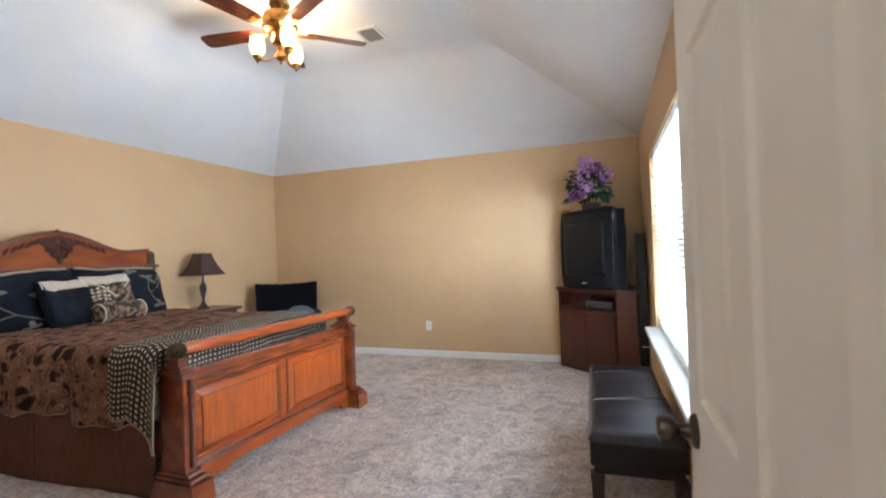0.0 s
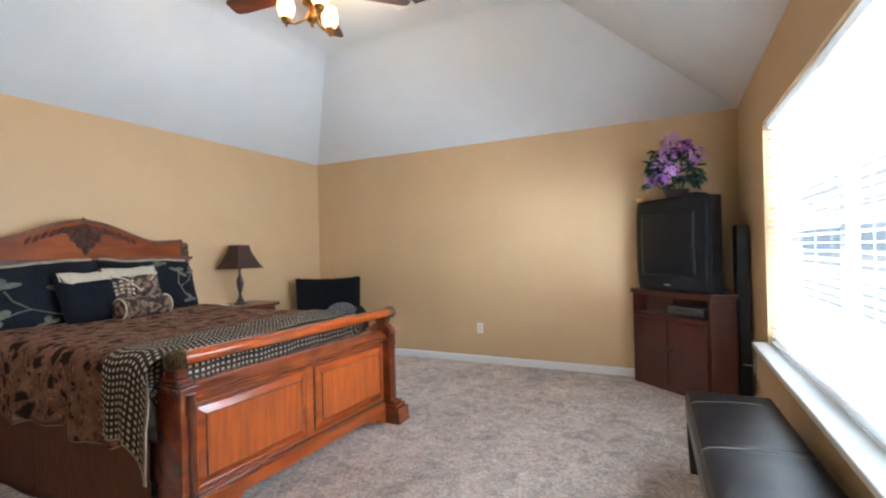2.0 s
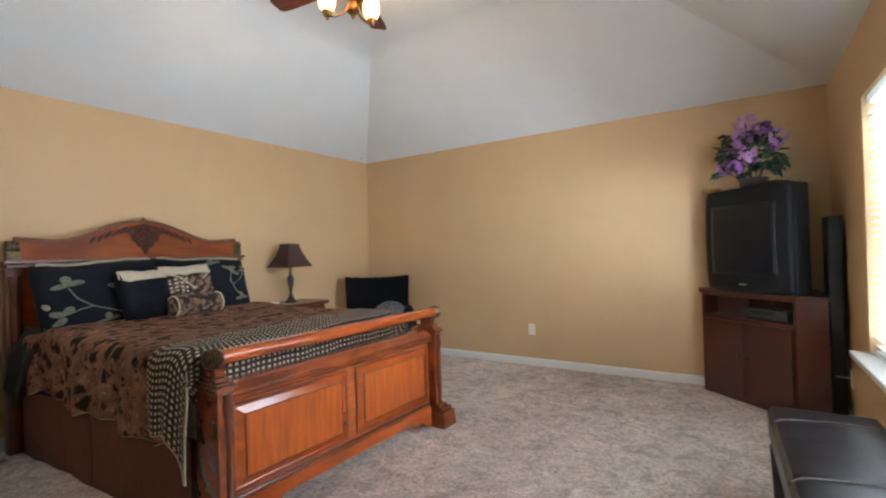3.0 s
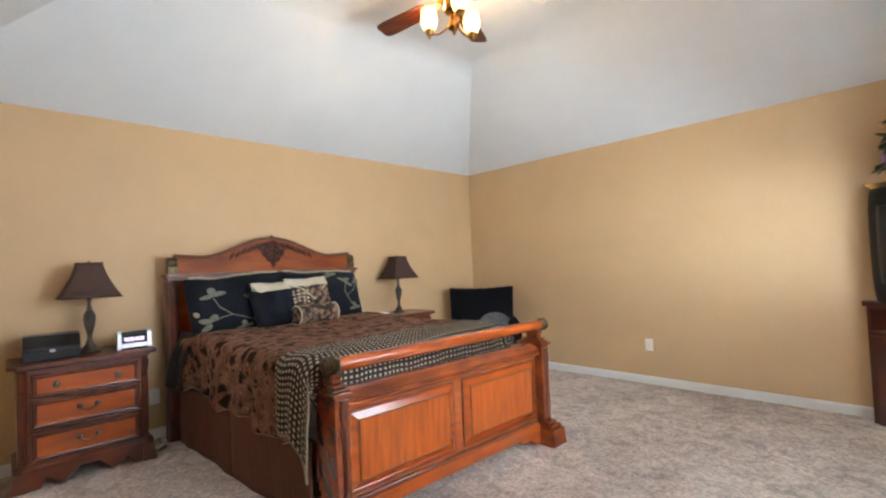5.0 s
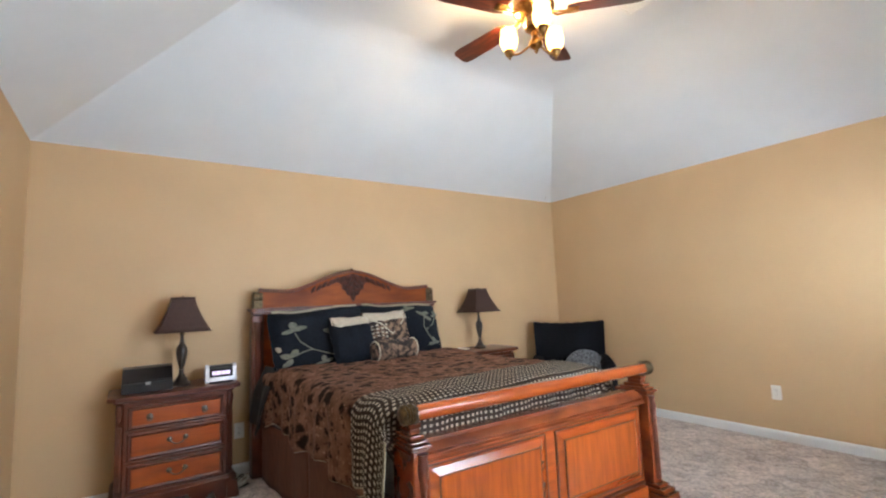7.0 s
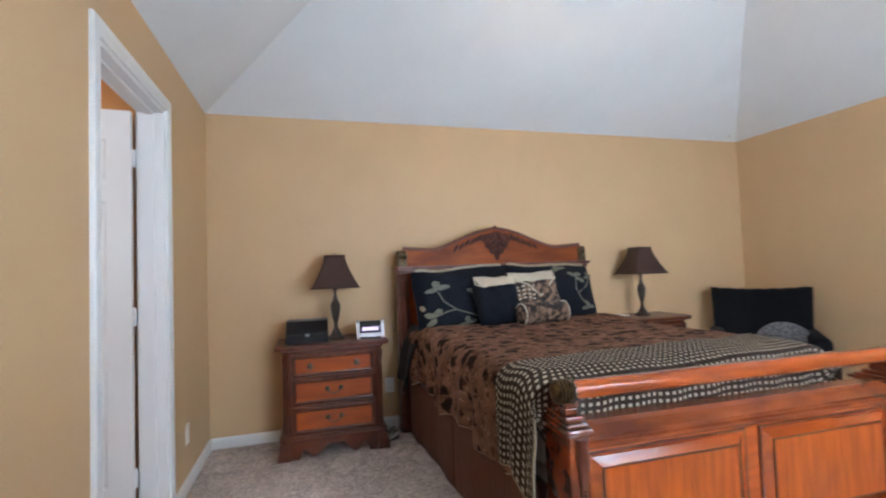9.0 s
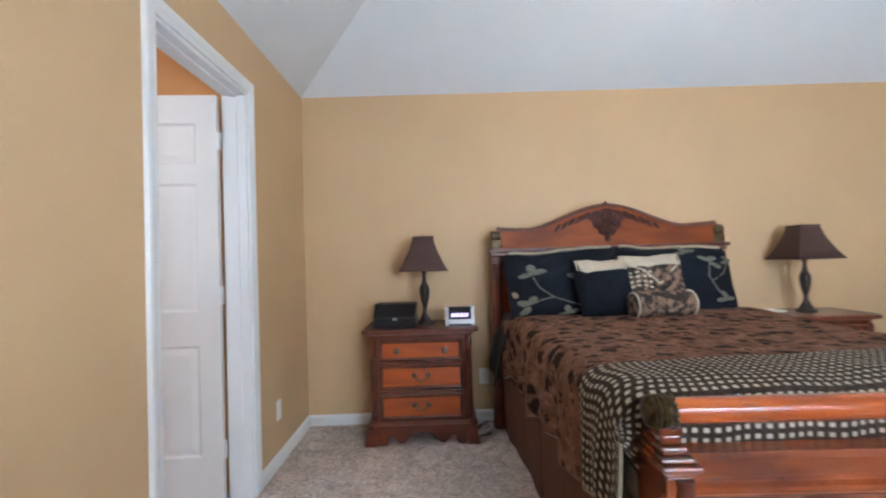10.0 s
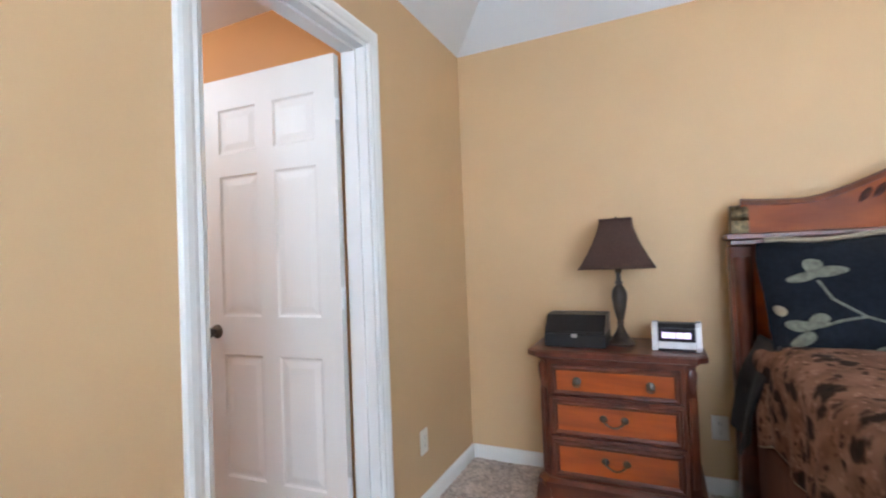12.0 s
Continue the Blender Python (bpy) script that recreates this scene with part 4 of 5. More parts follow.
def table_lamp(m, label):
    lamp = thing("table_lamp", label, "lamp", m, "table lamps on the nightstands")
    bm = bmesh.new()
    lathe(bm, ((0.062, 0), (0.064, 0.008), (0.058, 0.018), (0.044, 0.026), (0.036, 0.040), (0.024, 0.06), (0.015, 0.085), (0.013, 0.098), (0.019, 0.104), (0.013, 0.11)), 28)
    part("base", bm, M_DARKBASE, lamp, "", True)
    bm = bmesh.new()
    lathe(bm, ((0.013, 0.1105), (0.018, 0.13), (0.030, 0.18), (0.036, 0.225), (0.034, 0.252), (0.024, 0.275), (0.013, 0.29), (0.021, 0.298), (0.012, 0.306), (0.010, 0.345)), 28)
    part("stem", bm, M_DARKBASE, lamp, "fluted urn-shaped bronze stem", True)
    bm = bmesh.new()
    lathe(bm, ((0.012, 0.3455), (0.016, 0.35), (0.016, 0.40), (0.010, 0.405)), 14)
    lathe(bm, ((0.003, 0.405), (0.003, 0.595), (0.007, 0.60), (0.007, 0.612), (0.002, 0.62)), 8)
    part("socket", bm, M_BRASS, lamp, "", True)
    # flared square shade, open above and below
    bm = bmesh.new()
    rings = []
    n = 9
    for k in range(n + 1):
        q = k / n
        z = 0.37 + 0.235 * q
        h = 0.165 - 0.095 * (1 - (1 - q) ** 1.45)
        ring = []
        for cx, cy in ((-1, -1), (1, -1), (1, 1), (-1, 1)):
            ring += [(cx * h, cy * h * 0.94), (cx * h * 0.94, cy * h)] if cx * cy < 0 else [(cx * h * 0.94, cy * h), (cx * h, cy * h * 0.94)]
        ring.sort(key=lambda p: math.atan2(p[1], p[0]))
        rings.append([bm.verts.new((x, y, z)) for x, y in ring])
    for p, q in zip(rings, rings[1:]):
        for i in range(8):
            bm.faces.new((p[i], p[(i + 1) % 8], q[(i + 1) % 8], q[i]))
    sh = part("shade", bm, M_SHADE, lamp, "dark brown flared square shade", True)
    s = sh.modifiers.new("thick", "SOLIDIFY")
    s.thickness = 0.003
    for k, r in ((0.371, 0.166), (0.604, 0.071)):
        bm = bmesh.new()
        tube(bm, [(x * r, y * r, k) for x, y in ((-1, -0.94), (-0.94, -1), (0.94, -1), (1, -0.94), (1, 0.94), (0.94, 1), (-0.94, 1), (-1, 0.94), (-1, -0.94))], 0.003, 6)
        part("shade_trim", bm, M_SHADE, lamp, "", True)
    bm = bmesh.new()
    for a in range(3):
        tube(bm, [(0, 0, 0.598), (0.07 * math.cos(a * 2.094), 0.07 * math.sin(a * 2.094), 0.598)], 0.002, 6)
    part("shade_spider", bm, M_BRASS, lamp, "", True)
    return lamp


table_lamp(pose(0.215, -4.115, 0.757), "bronze urn table lamp with a dark brown square shade")
table_lamp(pose(0.215, -1.445, 0.757), "bronze urn table lamp standing beyond the bed")

# ---- things on the nightstands ----
jb = thing("jewellery_box", "black leatherette box with a small silver clasp", "box", pose(0.245, -4.313, 0.757, 0, 0, -2))
bm = bmesh.new()
box(bm, -0.10, 0.105, -0.142, 0.142, 0.0, 0.062, 0.005)
part("body", bm, M_BLACK, jb)
bm = bmesh.new()
prism(bm, ((-0.10, 0.064), (0.105, 0.064), (0.10, 0.078), (0.03, 0.148), (-0.09, 0.152), (-0.10, 0.142)), Matrix(((1, 0, 0, 0), (0, 0, 1, -0.14), (0, 1, 0, 0), (0, 0, 0, 1))), 0.28)
part("lid", bm, M_LEATHER, jb, "padded black sloping lid")
bm = bmesh.new()
box(bm, 0.105, 0.110, -0.012, 0.016, 0.048, 0.066, 0.002)
part("clasp", bm, M_STEEL, jb, "small silver clasp")

M_SILVER = material("silver_plastic", (0.78, 0.80, 0.84), 0.25, 0.35, grain=0.1, scale=(30, 30, 30))
M_DISPLAY = material("dark_clock_display", (0.025, 0.02, 0.03), 0.15, grain=0.2, scale=(9, 9, 9))
cr = thing("clock_radio", "silver clock radio with a dark display", "clock", pose(0.27, -3.875, 0.757, 0, 0, -4))
bm = bmesh.new()
prism(bm, ((-0.05, 0.0), (0.06, 0.0), (0.064, 0.02), (0.052, 0.10), (0.035, 0.118), (-0.02, 0.118), (-0.045, 0.09)), Matrix(((1, 0, 0, 0), (0, 0, 1, -0.075), (0, 1, 0, 0), (0, 0, 0, 1))), 0.15)
part("body", bm, M_BLACK, cr)
for s in (-1, 1):
    bm = bmesh.new()
    prism(bm, ((-0.052, 0.0), (0.066, 0.0), (0.070, 0.02), (0.056, 0.104), (0.036, 0.122), (-0.022, 0.122), (-0.05, 0.09)), Matrix(((1, 0, 0, 0), (0, 0, 1, s * 0.087 - 0.0115), (0, 1, 0, 0), (0, 0, 0, 1))), 0.023)
    part("end_cheek", bm, M_SILVER, cr, "silver rounded end")
bm = bmesh.new()
tilt = pose(0.0585, 0, 0.060, 0, -8, 0)
for r, mat, nm, lb in (((-0.003, 0.003, -0.072, 0.072, -0.018, 0.036), M_DISPLAY, "display", "dark display window"), ((-0.003, 0.006, -0.074, 0.074, -0.050, -0.02), M_SILVER, "control_strip", "silver control strip")):
    bm = bmesh.new()
    box(bm, *r, 0.002)
    part(nm, bm, mat, cr, lb, m=tilt)
M_LEDW = glowing("lit_display_digits", (0.85, 0.70, 0.95), 0.8)
bm = bmesh.new()
for y in (-0.045, -0.016, 0.014, 0.043):
    box(bm, 0.0031, 0.0036, y - 0.0125, y + 0.0125, -0.004, 0.020)
part("digits", bm, M_LEDW, cr, "pale lit digits", m=tilt)

pad = thing("notepad", "small white notepad lying on the nightstand", "paper", pose(0.15, -1.63, 0.757, 0, 0, 12))
bm = bmesh.new()
box(bm, -0.06, 0.06, -0.05, 0.05, 0, 0.012, 0.001)
part("sheets", bm, M_PLATE, pad)

# cables behind the nightstand
M_CABLE = material("dark_cable", (0.02, 0.02, 0.02), 0.5, grain=0.2, scale=(9, 9, 9))
cable = thing("power_cable", "tangled dark power cables lying on the carpet", "cable")
for k in range(3):
    bm = bmesh.new()
    tube(bm, [(0.10 + 0.07 * math.sin(i * 0.55 + k * 2) + 0.012 * i, -3.74 + 0.05 * math.cos(i * 0.8 + k) + 0.01 * k, 0.006 + 0.02 * (1 + math.sin(i * 0.9 + k * 1.3))) for i in range(16)], 0.0045, 6)
    part("cable", bm, M_PLATE if k else M_CABLE, cable, "", True)


# ---- wall plates ----
def outlet(m, label):
    ob = thing("wall_outlet", label, "outlet", m, "wall outlets")
    bm = bmesh.new()
    box(bm, 0.0, 0.006, -0.036, 0.036, -0.058, 0.058, 0.003)
    part("plate", bm, M_PLATE, ob)
    for z in (-0.02, 0.02):
        bm = bmesh.new()
        lathe(bm, ((0.016, 0), (0.016, 0.002), (0.015, 0.003)), 16, pose(0.006, 0, z, 0, 90, 0))
        so = part("socket", bm, M_PLATE, ob, "", True)
        bm = bmesh.new()
        for y in (-0.006, 0.006):
            box(bm, 0.0091, 0.0094, y - 0.001, y + 0.001, z - 0.001, z + 0.008)
        box(bm, 0.0091, 0.0094, -0.002, 0.002, z - 0.009, z - 0.005)
        part("slots", bm, M_SLOT, so)
    return ob


outlet(pose(2.28, 0, 0.388, 0, 0, -90), "ivory duplex outlet on the plain tan wall")
outlet(pose(0.628, -L, 0.33, 0, 0, 90), "ivory duplex outlet beside the white doorway")
outlet(pose(W, -0.62, 0.33, 0, 0, 180), "ivory outlet below the window sill")
outlet(pose(0, -3.70, 0.33), "ivory outlet between nightstand and bed")

# thin grey line on the ceiling slope by the corner
bm = bmesh.new()
tube(bm, [(0.05, -0.14, 2.475), (0.10, -0.197, 2.513), (0.15, -0.254, 2.551)], 0.003, 8)
sens = thing("ceiling_wire", "thin grey line running up the ceiling slope", "wire")
part("wire", bm, M_PEWTER, sens, "", True)

# ---- corner television cabinet ----
cab = thing("tv_cabinet", "mahogany corner television cabinet with two doors", "cabinet")
A, B, C = Vector((3.87, -0.13)), Vector((4.46, -0.64)), Vector((4.632, -0.665))
plan = ((3.87, -0.025), tuple(A), tuple(B), tuple(C), (4.632, -0.025))


def plan_slab(bm, pts, z0, z1, grow=0.0):
    c = (4.35, -0.28)
    pp = [(x + (x - c[0]) * grow, y + (y - c[1]) * grow) for x, y in pts]
    prism(bm, pp, Matrix.Translation((0, 0, z0)), z1 - z0)


f = (B - A).normalized()
out = Vector((-abs(f.y), -abs(f.x)))
FM = Matrix(((f.x, out.x, 0, A.x), (f.y, out.y, 0, A.y), (0, 0, 1, 0), (0, 0, 0, 1)))    # local x along the front, y outward
fl = (B - A).length
bm = bmesh.new()
plan_slab(bm, plan, 0.0, 0.655)
plan_slab(bm, plan, 0.815, 0.83)
part("carcass", bm, M_CABINET, cab)
bm = bmesh.new()
inner = Vector((-out.x, -out.y)) * 0.30
prism(bm, ((3.87, -0.025), tuple(A), tuple(A + f * 0.02), tuple(A + f * 0.02 + inner * 0.5), (3.95, -0.025)), Matrix.Translation((0, 0, 0.6555)), 0.159)
prism(bm, (tuple(B - f * 0.02), tuple(B), tuple(C), (4.632, -0.4), tuple(B - f * 0.02 + inner * 0.5)), Matrix.Translation((0, 0, 0.6555)), 0.159)
prism(bm, ((4.2, -0.06), (4.632, -0.30), (4.632, -0.025), (3.96, -0.025)), Matrix.Translation((0, 0, 0.6555)), 0.159)
part("shelf_side", bm, M_CABINET, cab)
bm = bmesh.new()
plan_slab(bm, plan, 0.8305, 0.862, 0.045)
part("top", bm, M_CABINET, cab, "overhanging mahogany top")
for a, b in ((0.02, fl / 2 - 0.002), (fl / 2 + 0.002, fl - 0.02)):
    bm = bmesh.new()
    v = box(bm, a, b, 0.002, 0.02, 0.06, 0.625, 0.003)
    d = part("cabinet_door", bm, M_CABINET, cab, "plain mahogany door", m=FM)
    bm = bmesh.new()
    kx = b - 0.035 if a < 0.1 else a + 0.035
    lathe(bm, ((0.007, 0), (0.006, 0.012), (0.013, 0.018), (0.012, 0.026), (0.003, 0.029)), 14, pose(kx, 0.02, 0.36, -90, 0, 0))
    part("knob", bm, M_PEWTER, d, "dark round knob", True)
vcr = thing("video_player", "slim silver-black video player in the cabinet shelf", "player", FM @ pose(fl * 0.68, -0.03, 0.656))
bm = bmesh.new()
box(bm, -0.17, 0.17, -0.12, 0.0, 0.004, 0.085, 0.004)
part("body", bm, M_BLACK, vcr)
bm = bmesh.new()
box(bm, -0.168, 0.168, 0.0005, 0.006, 0.018, 0.083, 0.002)
M_VCR = material("dull_grey_plastic", (0.055, 0.055, 0.055), 0.45, grain=0.1, scale=(9, 9, 9))
fp = part("front_panel", bm, M_VCR, vcr, "grey metal front panel")
bm = bmesh.new()
box(bm, -0.10, 0.08, 0.0061, 0.0075, 0.045, 0.070)
part("slot", bm, M_SLOT, fp, "dark tape slot")
bm = bmesh.new()
for x in (-0.13, -0.115, 0.12, 0.14):
    box(bm, x - 0.005, x + 0.005, 0.0061, 0.009, 0.028, 0.036)
part("buttons", bm, M_BLACK, fp)

# ---- television ----
tv = thing("television", "large black tube television with a curved screen", "television", FM @ pose(0.432, 0.02, 0.862, 0, 0, 2))
TW, TH = 0.372, 0.79


def bezel_at(u, v):
    a, b = 2 * u - 1, 2 * v - 1
    x = a * TW * (1 - 0.02 * b * b)
    z = TH / 2 + b * TH / 2 * (1 - 0.012 * a * a)
    return (x, 0.03 - 0.045 * abs(a) ** 5 - 0.02 * abs(b) ** 6, z)


M_SCREEN = material("dark_screen_glass", (0.006, 0.007, 0.010), 0.32, grain=0.1, scale=(4, 4, 4), coat=0.1, spec=0.25)
bm = bmesh.new()
box(bm, -TW + 0.003, TW - 0.003, -0.16, -0.030, 0.004, TH - 0.006, 0.012)
tapered(bm, (-TW + 0.03, TW - 0.03, -0.160, -0.159), (-TW + 0.05, TW - 0.05, -0.160, -0.159), 0.01, TH - 0.03)
lo = [bm.verts.new(p) for p in ((-TW + 0.02, -0.16, 0.01), (TW - 0.02, -0.16, 0.01), (TW - 0.02, -0.16, TH - 0.03), (-TW + 0.02, -0.16, TH - 0.03))]
hi = [bm.verts.new(p) for p in ((-0.17, -0.40, 0.02), (0.17, -0.40, 0.02), (0.17, -0.40, TH - 0.22), (-0.17, -0.40, TH - 0.22))]
bm.faces.new(lo), bm.faces.new(hi)
for i in range(4):
    bm.faces.new((lo[i], lo[(i + 1) % 4], hi[(i + 1) % 4], hi[i]))
part("housing", bm, M_BLACK, tv)
M_BEZEL = material("matt_black_bezel", (0.007, 0.0075, 0.009), 0.6, grain=0.1, scale=(9, 9, 9), spec=0.2)
grid_mesh("bezel", 20, 20, bezel_at, M_BEZEL, tv, "black rounded bezel", thick=0.012)
grid_mesh("screen", 16, 16, lambda u, v: ((2 * u - 1) * 0.275, 0.047 - 0.02 * (abs(2 * u - 1) ** 2 * 0.6 + abs(2 * v - 1) ** 2 * 0.5) , 0.135 + v * 0.53), M_SCREEN, tv, "dark curved glass screen", thick=0.004)
bm = bmesh.new()
box(bm, -0.03, 0.03, 0.030, 0.0345, 0.055, 0.067, 0.001)
part("badge", bm, M_STEEL, tv, "small silver badge")
bm = bmesh.new()
for i in range(5):
    lathe(bm, ((0.006, 0), (0.006, 0.003), (0.004, 0.004)), 10, pose(0.12 + 0.03 * i, 0.018, 0.06, -90, 0, 0))
part("buttons", bm, M_BLACK, tv, "", True)

setbox = thing("set_top_box", "flat dark box lying on the television", "box", FM @ pose(0.545, -0.10, 0.862 + TH - 0.006, 0, 0, 0))
bm = bmesh.new()
box(bm, -0.10, 0.10, -0.07, 0.07, 0.0, 0.035, 0.004)
part("body", bm, M_BLACK, setbox)
phone = thing("phone_stand", "small black phone charger on the cabinet", "phone", FM @ pose(0.77, -0.09, 0.862))
bm = bmesh.new()
tapered(bm, (-0.03, 0.03, -0.03, 0.03), (-0.018, 0.018, -0.025, 0.0), 0.0, 0.03)
box(bm, -0.014, 0.014, -0.02, 0.0, 0.03, 0.13, 0.005)
part("body", bm, M_BLACK, phone)
dish = thing("gold_dish", "small gold dish on the television's corner", "dish", FM @ pose(0.07, -0.07, 0.862 + TH - 0.006))
M_GOLD = material("polished_gold", (0.90, 0.62, 0.24), 0.38, 1.0, grain=0.1, scale=(20, 20, 20))
bm = bmesh.new()
lathe(bm, ((0.03, 0), (0.035, 0.006), (0.03, 0.014), (0.06, 0.04), (0.064, 0.044), (0.058, 0.042), (0.02, 0.02)), 20, Matrix.Translation((0, 0, 0)))
part("bowl", bm, M_GOLD, dish, "", True)

# black column added for the shade and television's back, between cabinet and window
shade_col = thing("floor_speaker", "tall narrow dark column standing in for shade by the cabinet", "speaker", pose(4.687, -0.47, 0, 0, 0, 0))
bm = bmesh.new()
box(bm, -0.04, 0.04, -0.12, 0.12, 0.02, 1.40, 0.006)
part("body", bm, M_BLACK, shade_col)
bm = bmesh.new()
box(bm, -0.045, 0.045, -0.125, 0.125, 0.0, 0.0195, 0.004)
part("plinth", bm, M_BLACK, shade_col)
bm = bmesh.new()
tube(bm, [(4.75, -0.62, 0.33), (4.72, -0.62, 0.335), (4.69, -0.60, 0.33), (4.66, -0.58, 0.33)], 0.005, 6)
wire = thing("power_lead", "short white power lead plugged in beside the dark column", "cable")
part("cord", bm, M_PLATE, wire, "", True)

# ---- flowers on the television ----
M_LEAF = material("dark_green_silk_leaf", (0.025, 0.085, 0.040), 0.55, scale=(25, 25, 25), second=(0.012, 0.035, 0.022))
M_PETAL = material("violet_silk_petal", (0.42, 0.15, 0.55), 0.6, scale=(20, 20, 20), second=(0.28, 0.07, 0.36))
M_PETAL2 = material("pale_lilac_silk_petal", (0.60, 0.34, 0.66), 0.6, scale=(20, 20, 20), second=(0.42, 0.17, 0.52))
fl_at = FM @ pose(0.435, -0.08, 0.862 + TH - 0.006)
flowers = thing("silk_flowers", "bouquet of violet silk hydrangeas with dark green leaves in a pot", "flowers", fl_at)
bm = bmesh.new()
lathe(bm, ((0.075, 0), (0.085, 0.01), (0.095, 0.05), (0.10, 0.075), (0.09, 0.08), (0.085, 0.07)), 22)
part("pot", bm, M_DARKBASE, flowers, "low dark bowl", True)
rng = random.Random(7)


def leaf_into(bm, m, ln, wd):
    mid = [m @ Vector((ln * q, 0, -0.25 * ln * q * q)) for q in (0, 0.35, 0.7, 1.0)]
    ws = (0.1, 1.0, 0.75, 0.05)
    rows = [[bm.verts.new(m @ Vector((ln * q, s * wd * w, -0.25 * ln * q * q + 0.18 * wd * w * abs(s)))) for s in (-1, 0, 1)] for q, w in zip((0, 0.35, 0.7, 1.0), ws)]
    for p, q in zip(rows, rows[1:]):
        for i in (0, 1):
            bm.faces.new((p[i], p[i + 1], q[i + 1], q[i]))


heads = [(-0.16, 0.02, 0.17, 0.055), (-0.09, 0.09, 0.22, 0.06), (-0.05, 0.03, 0.31, 0.06), (0.0, 0.06, 0.40, 0.065), (0.02, 0.12, 0.27, 0.06), (0.10, 0.05, 0.33, 0.06), (0.20, 0.06, 0.26, 0.055), (0.06, 0.13, 0.17, 0.06), (-0.10, -0.03, 0.34, 0.055), (0.09, -0.05, 0.24, 0.05), (-0.02, 0.14, 0.12, 0.05), (-0.13, 0.10, 0.12, 0.045)]
for hx, hy, hz, r in [(1.28 * a, b, 1.16 * c + 0.03, 1.2 * d) for a, b, c, d in heads]:
    bm = bmesh.new()
    for k in range(46):
        d = Vector((rng.gauss(0, 1), rng.gauss(0, 1), rng.gauss(0, 1))).normalized()
        p = Vector((hx, hy, hz)) + d * r * rng.uniform(0.75, 1.05)
        q = d.to_track_quat("Z", "Y").to_matrix().to_4x4()
        for j in range(4):
            mm = Matrix.Translation(p) @ q @ pose(0, 0, 0, 0, rng.uniform(-25, 10), j * 90 + rng.uniform(-15, 15))
            leaf_into(bm, mm, rng.uniform(0.014, 0.022), 0.009)
    part("flower_head", bm, M_PETAL if rng.random() < 0.55 else M_PETAL2, flowers, "clustered violet petals")
    bm = bmesh.new()
    tube(bm, [(hx * 0.15, hy * 0.15, 0.04), (hx * 0.5, hy * 0.5, hz * 0.5), (hx, hy, hz)], 0.004, 6)
    part("stem", bm, M_LEAF, flowers)
bm = bmesh.new()
for k in range(210):
    a, t = rng.uniform(0, 2 * math.pi), rng.uniform(0.1, 1.0)
    rad = 0.20 * math.sqrt(rng.random()) * (1.0 - 0.45 * t)
    p = (rad * 1.45 * math.cos(a), 0.05 + rad * 0.75 * math.sin(a), 0.07 + 0.37 * t)
    leaf_into(bm, Matrix.Translation(p) @ pose(0, 0, 0, rng.uniform(-30, 30), rng.uniform(-40, 40), math.degrees(a) + rng.uniform(-60, 60)), rng.uniform(0.05, 0.10), rng.uniform(0.018, 0.032))
for k in range(26):
    p = (0.17 + rng.uniform(-0.05, 0.08), 0.05 + rng.uniform(-0.05, 0.05), 0.13 + rng.uniform(-0.04, 0.10))
    leaf_into(bm, Matrix.Translation(p) @ pose(0, 0, 0, rng.uniform(-30, 30), rng.uniform(-10, 50), rng.uniform(-60, 60)), 0.09, 0.03)
tagged(part("foliage", bm, M_LEAF, flowers, "dark green silk leaves"))

# ---- leather bench below the window ----
M_SEAM = material("pale_worn_seam", (0.20, 0.185, 0.17), 0.6, grain=0.3, scale=(60, 60, 60))
bench = thing("bench", "black leather bench with stitched seams on tapered legs", "bench", pose(4.287, -3.13, 0, 0, 0, 2.0))
BW, BL = 0.41, 1.27


def bench_top_at(u, v):
    x, y = u * BW, v * BL
    seam = sum(math.exp(-((y - s - 0.06 * math.sin(x * 5)) / 0.012) ** 2) for s in (BL * 0.36, BL * 0.82))
    edge = min(min(u, 1 - u) * BW, min(v, 1 - v) * BL)
    r = 0.035
    drop = r - math.sqrt(max(0.0, r * r - max(0, r - edge) ** 2))
    return (x, y, 0.455 - drop - 0.006 * seam + 0.004 * noise.noise((x * 6, y * 6, 1)))


grid_mesh("seat_cover", 26, 90, bench_top_at, M_LEATHER, bench, "soft black leather seat with creases")
bm = bmesh.new()
box(bm, 0.004, BW - 0.004, 0.004, BL - 0.004, 0.30, 0.419, 0.012)
part("seat_side", bm, M_LEATHER, bench)
for s in (BL * 0.36, BL * 0.82):
    bm = bmesh.new()
    tube(bm, [(BW * (0.02 + 0.96 * i / 16), s + 0.06 * math.sin(BW * i / 16 * 5), bench_top_at(0.02 + 0.96 * i / 16, s / BL)[2] + 0.0025) for i in range(17)], 0.0028, 6)
    part("seam", bm, M_SEAM, bench, "pale worn seam", True)
boxes("frame_rail", [(0.02, BW - 0.02, 0.02, BL - 0.02, 0.265, 0.2995)], M_BLACK, bench, 0.004)
for x in (0.035, BW - 0.035):
    for y in (0.035, BL - 0.035):
        bm = bmesh.new()
        tapered(bm, (x - 0.018, x + 0.018, y - 0.018, y + 0.018), (x - 0.03, x + 0.03, y - 0.03, y + 0.03), 0.0, 0.2645)
        part("leg", bm, M_DARKBASE, bench)

# ---- armchair in the corner ----
M_CHAIR = material("black_velvet", (0.006, 0.006, 0.008), 0.9, grain=0.3, scale=(30, 30, 30), bump=0.1, bump_scale=80, spec=0.1)
chair = thing("armchair", "black upholstered armchair standing in the room's corner", "chair", pose(0.62, -0.55, 0, 0, 0, -48))


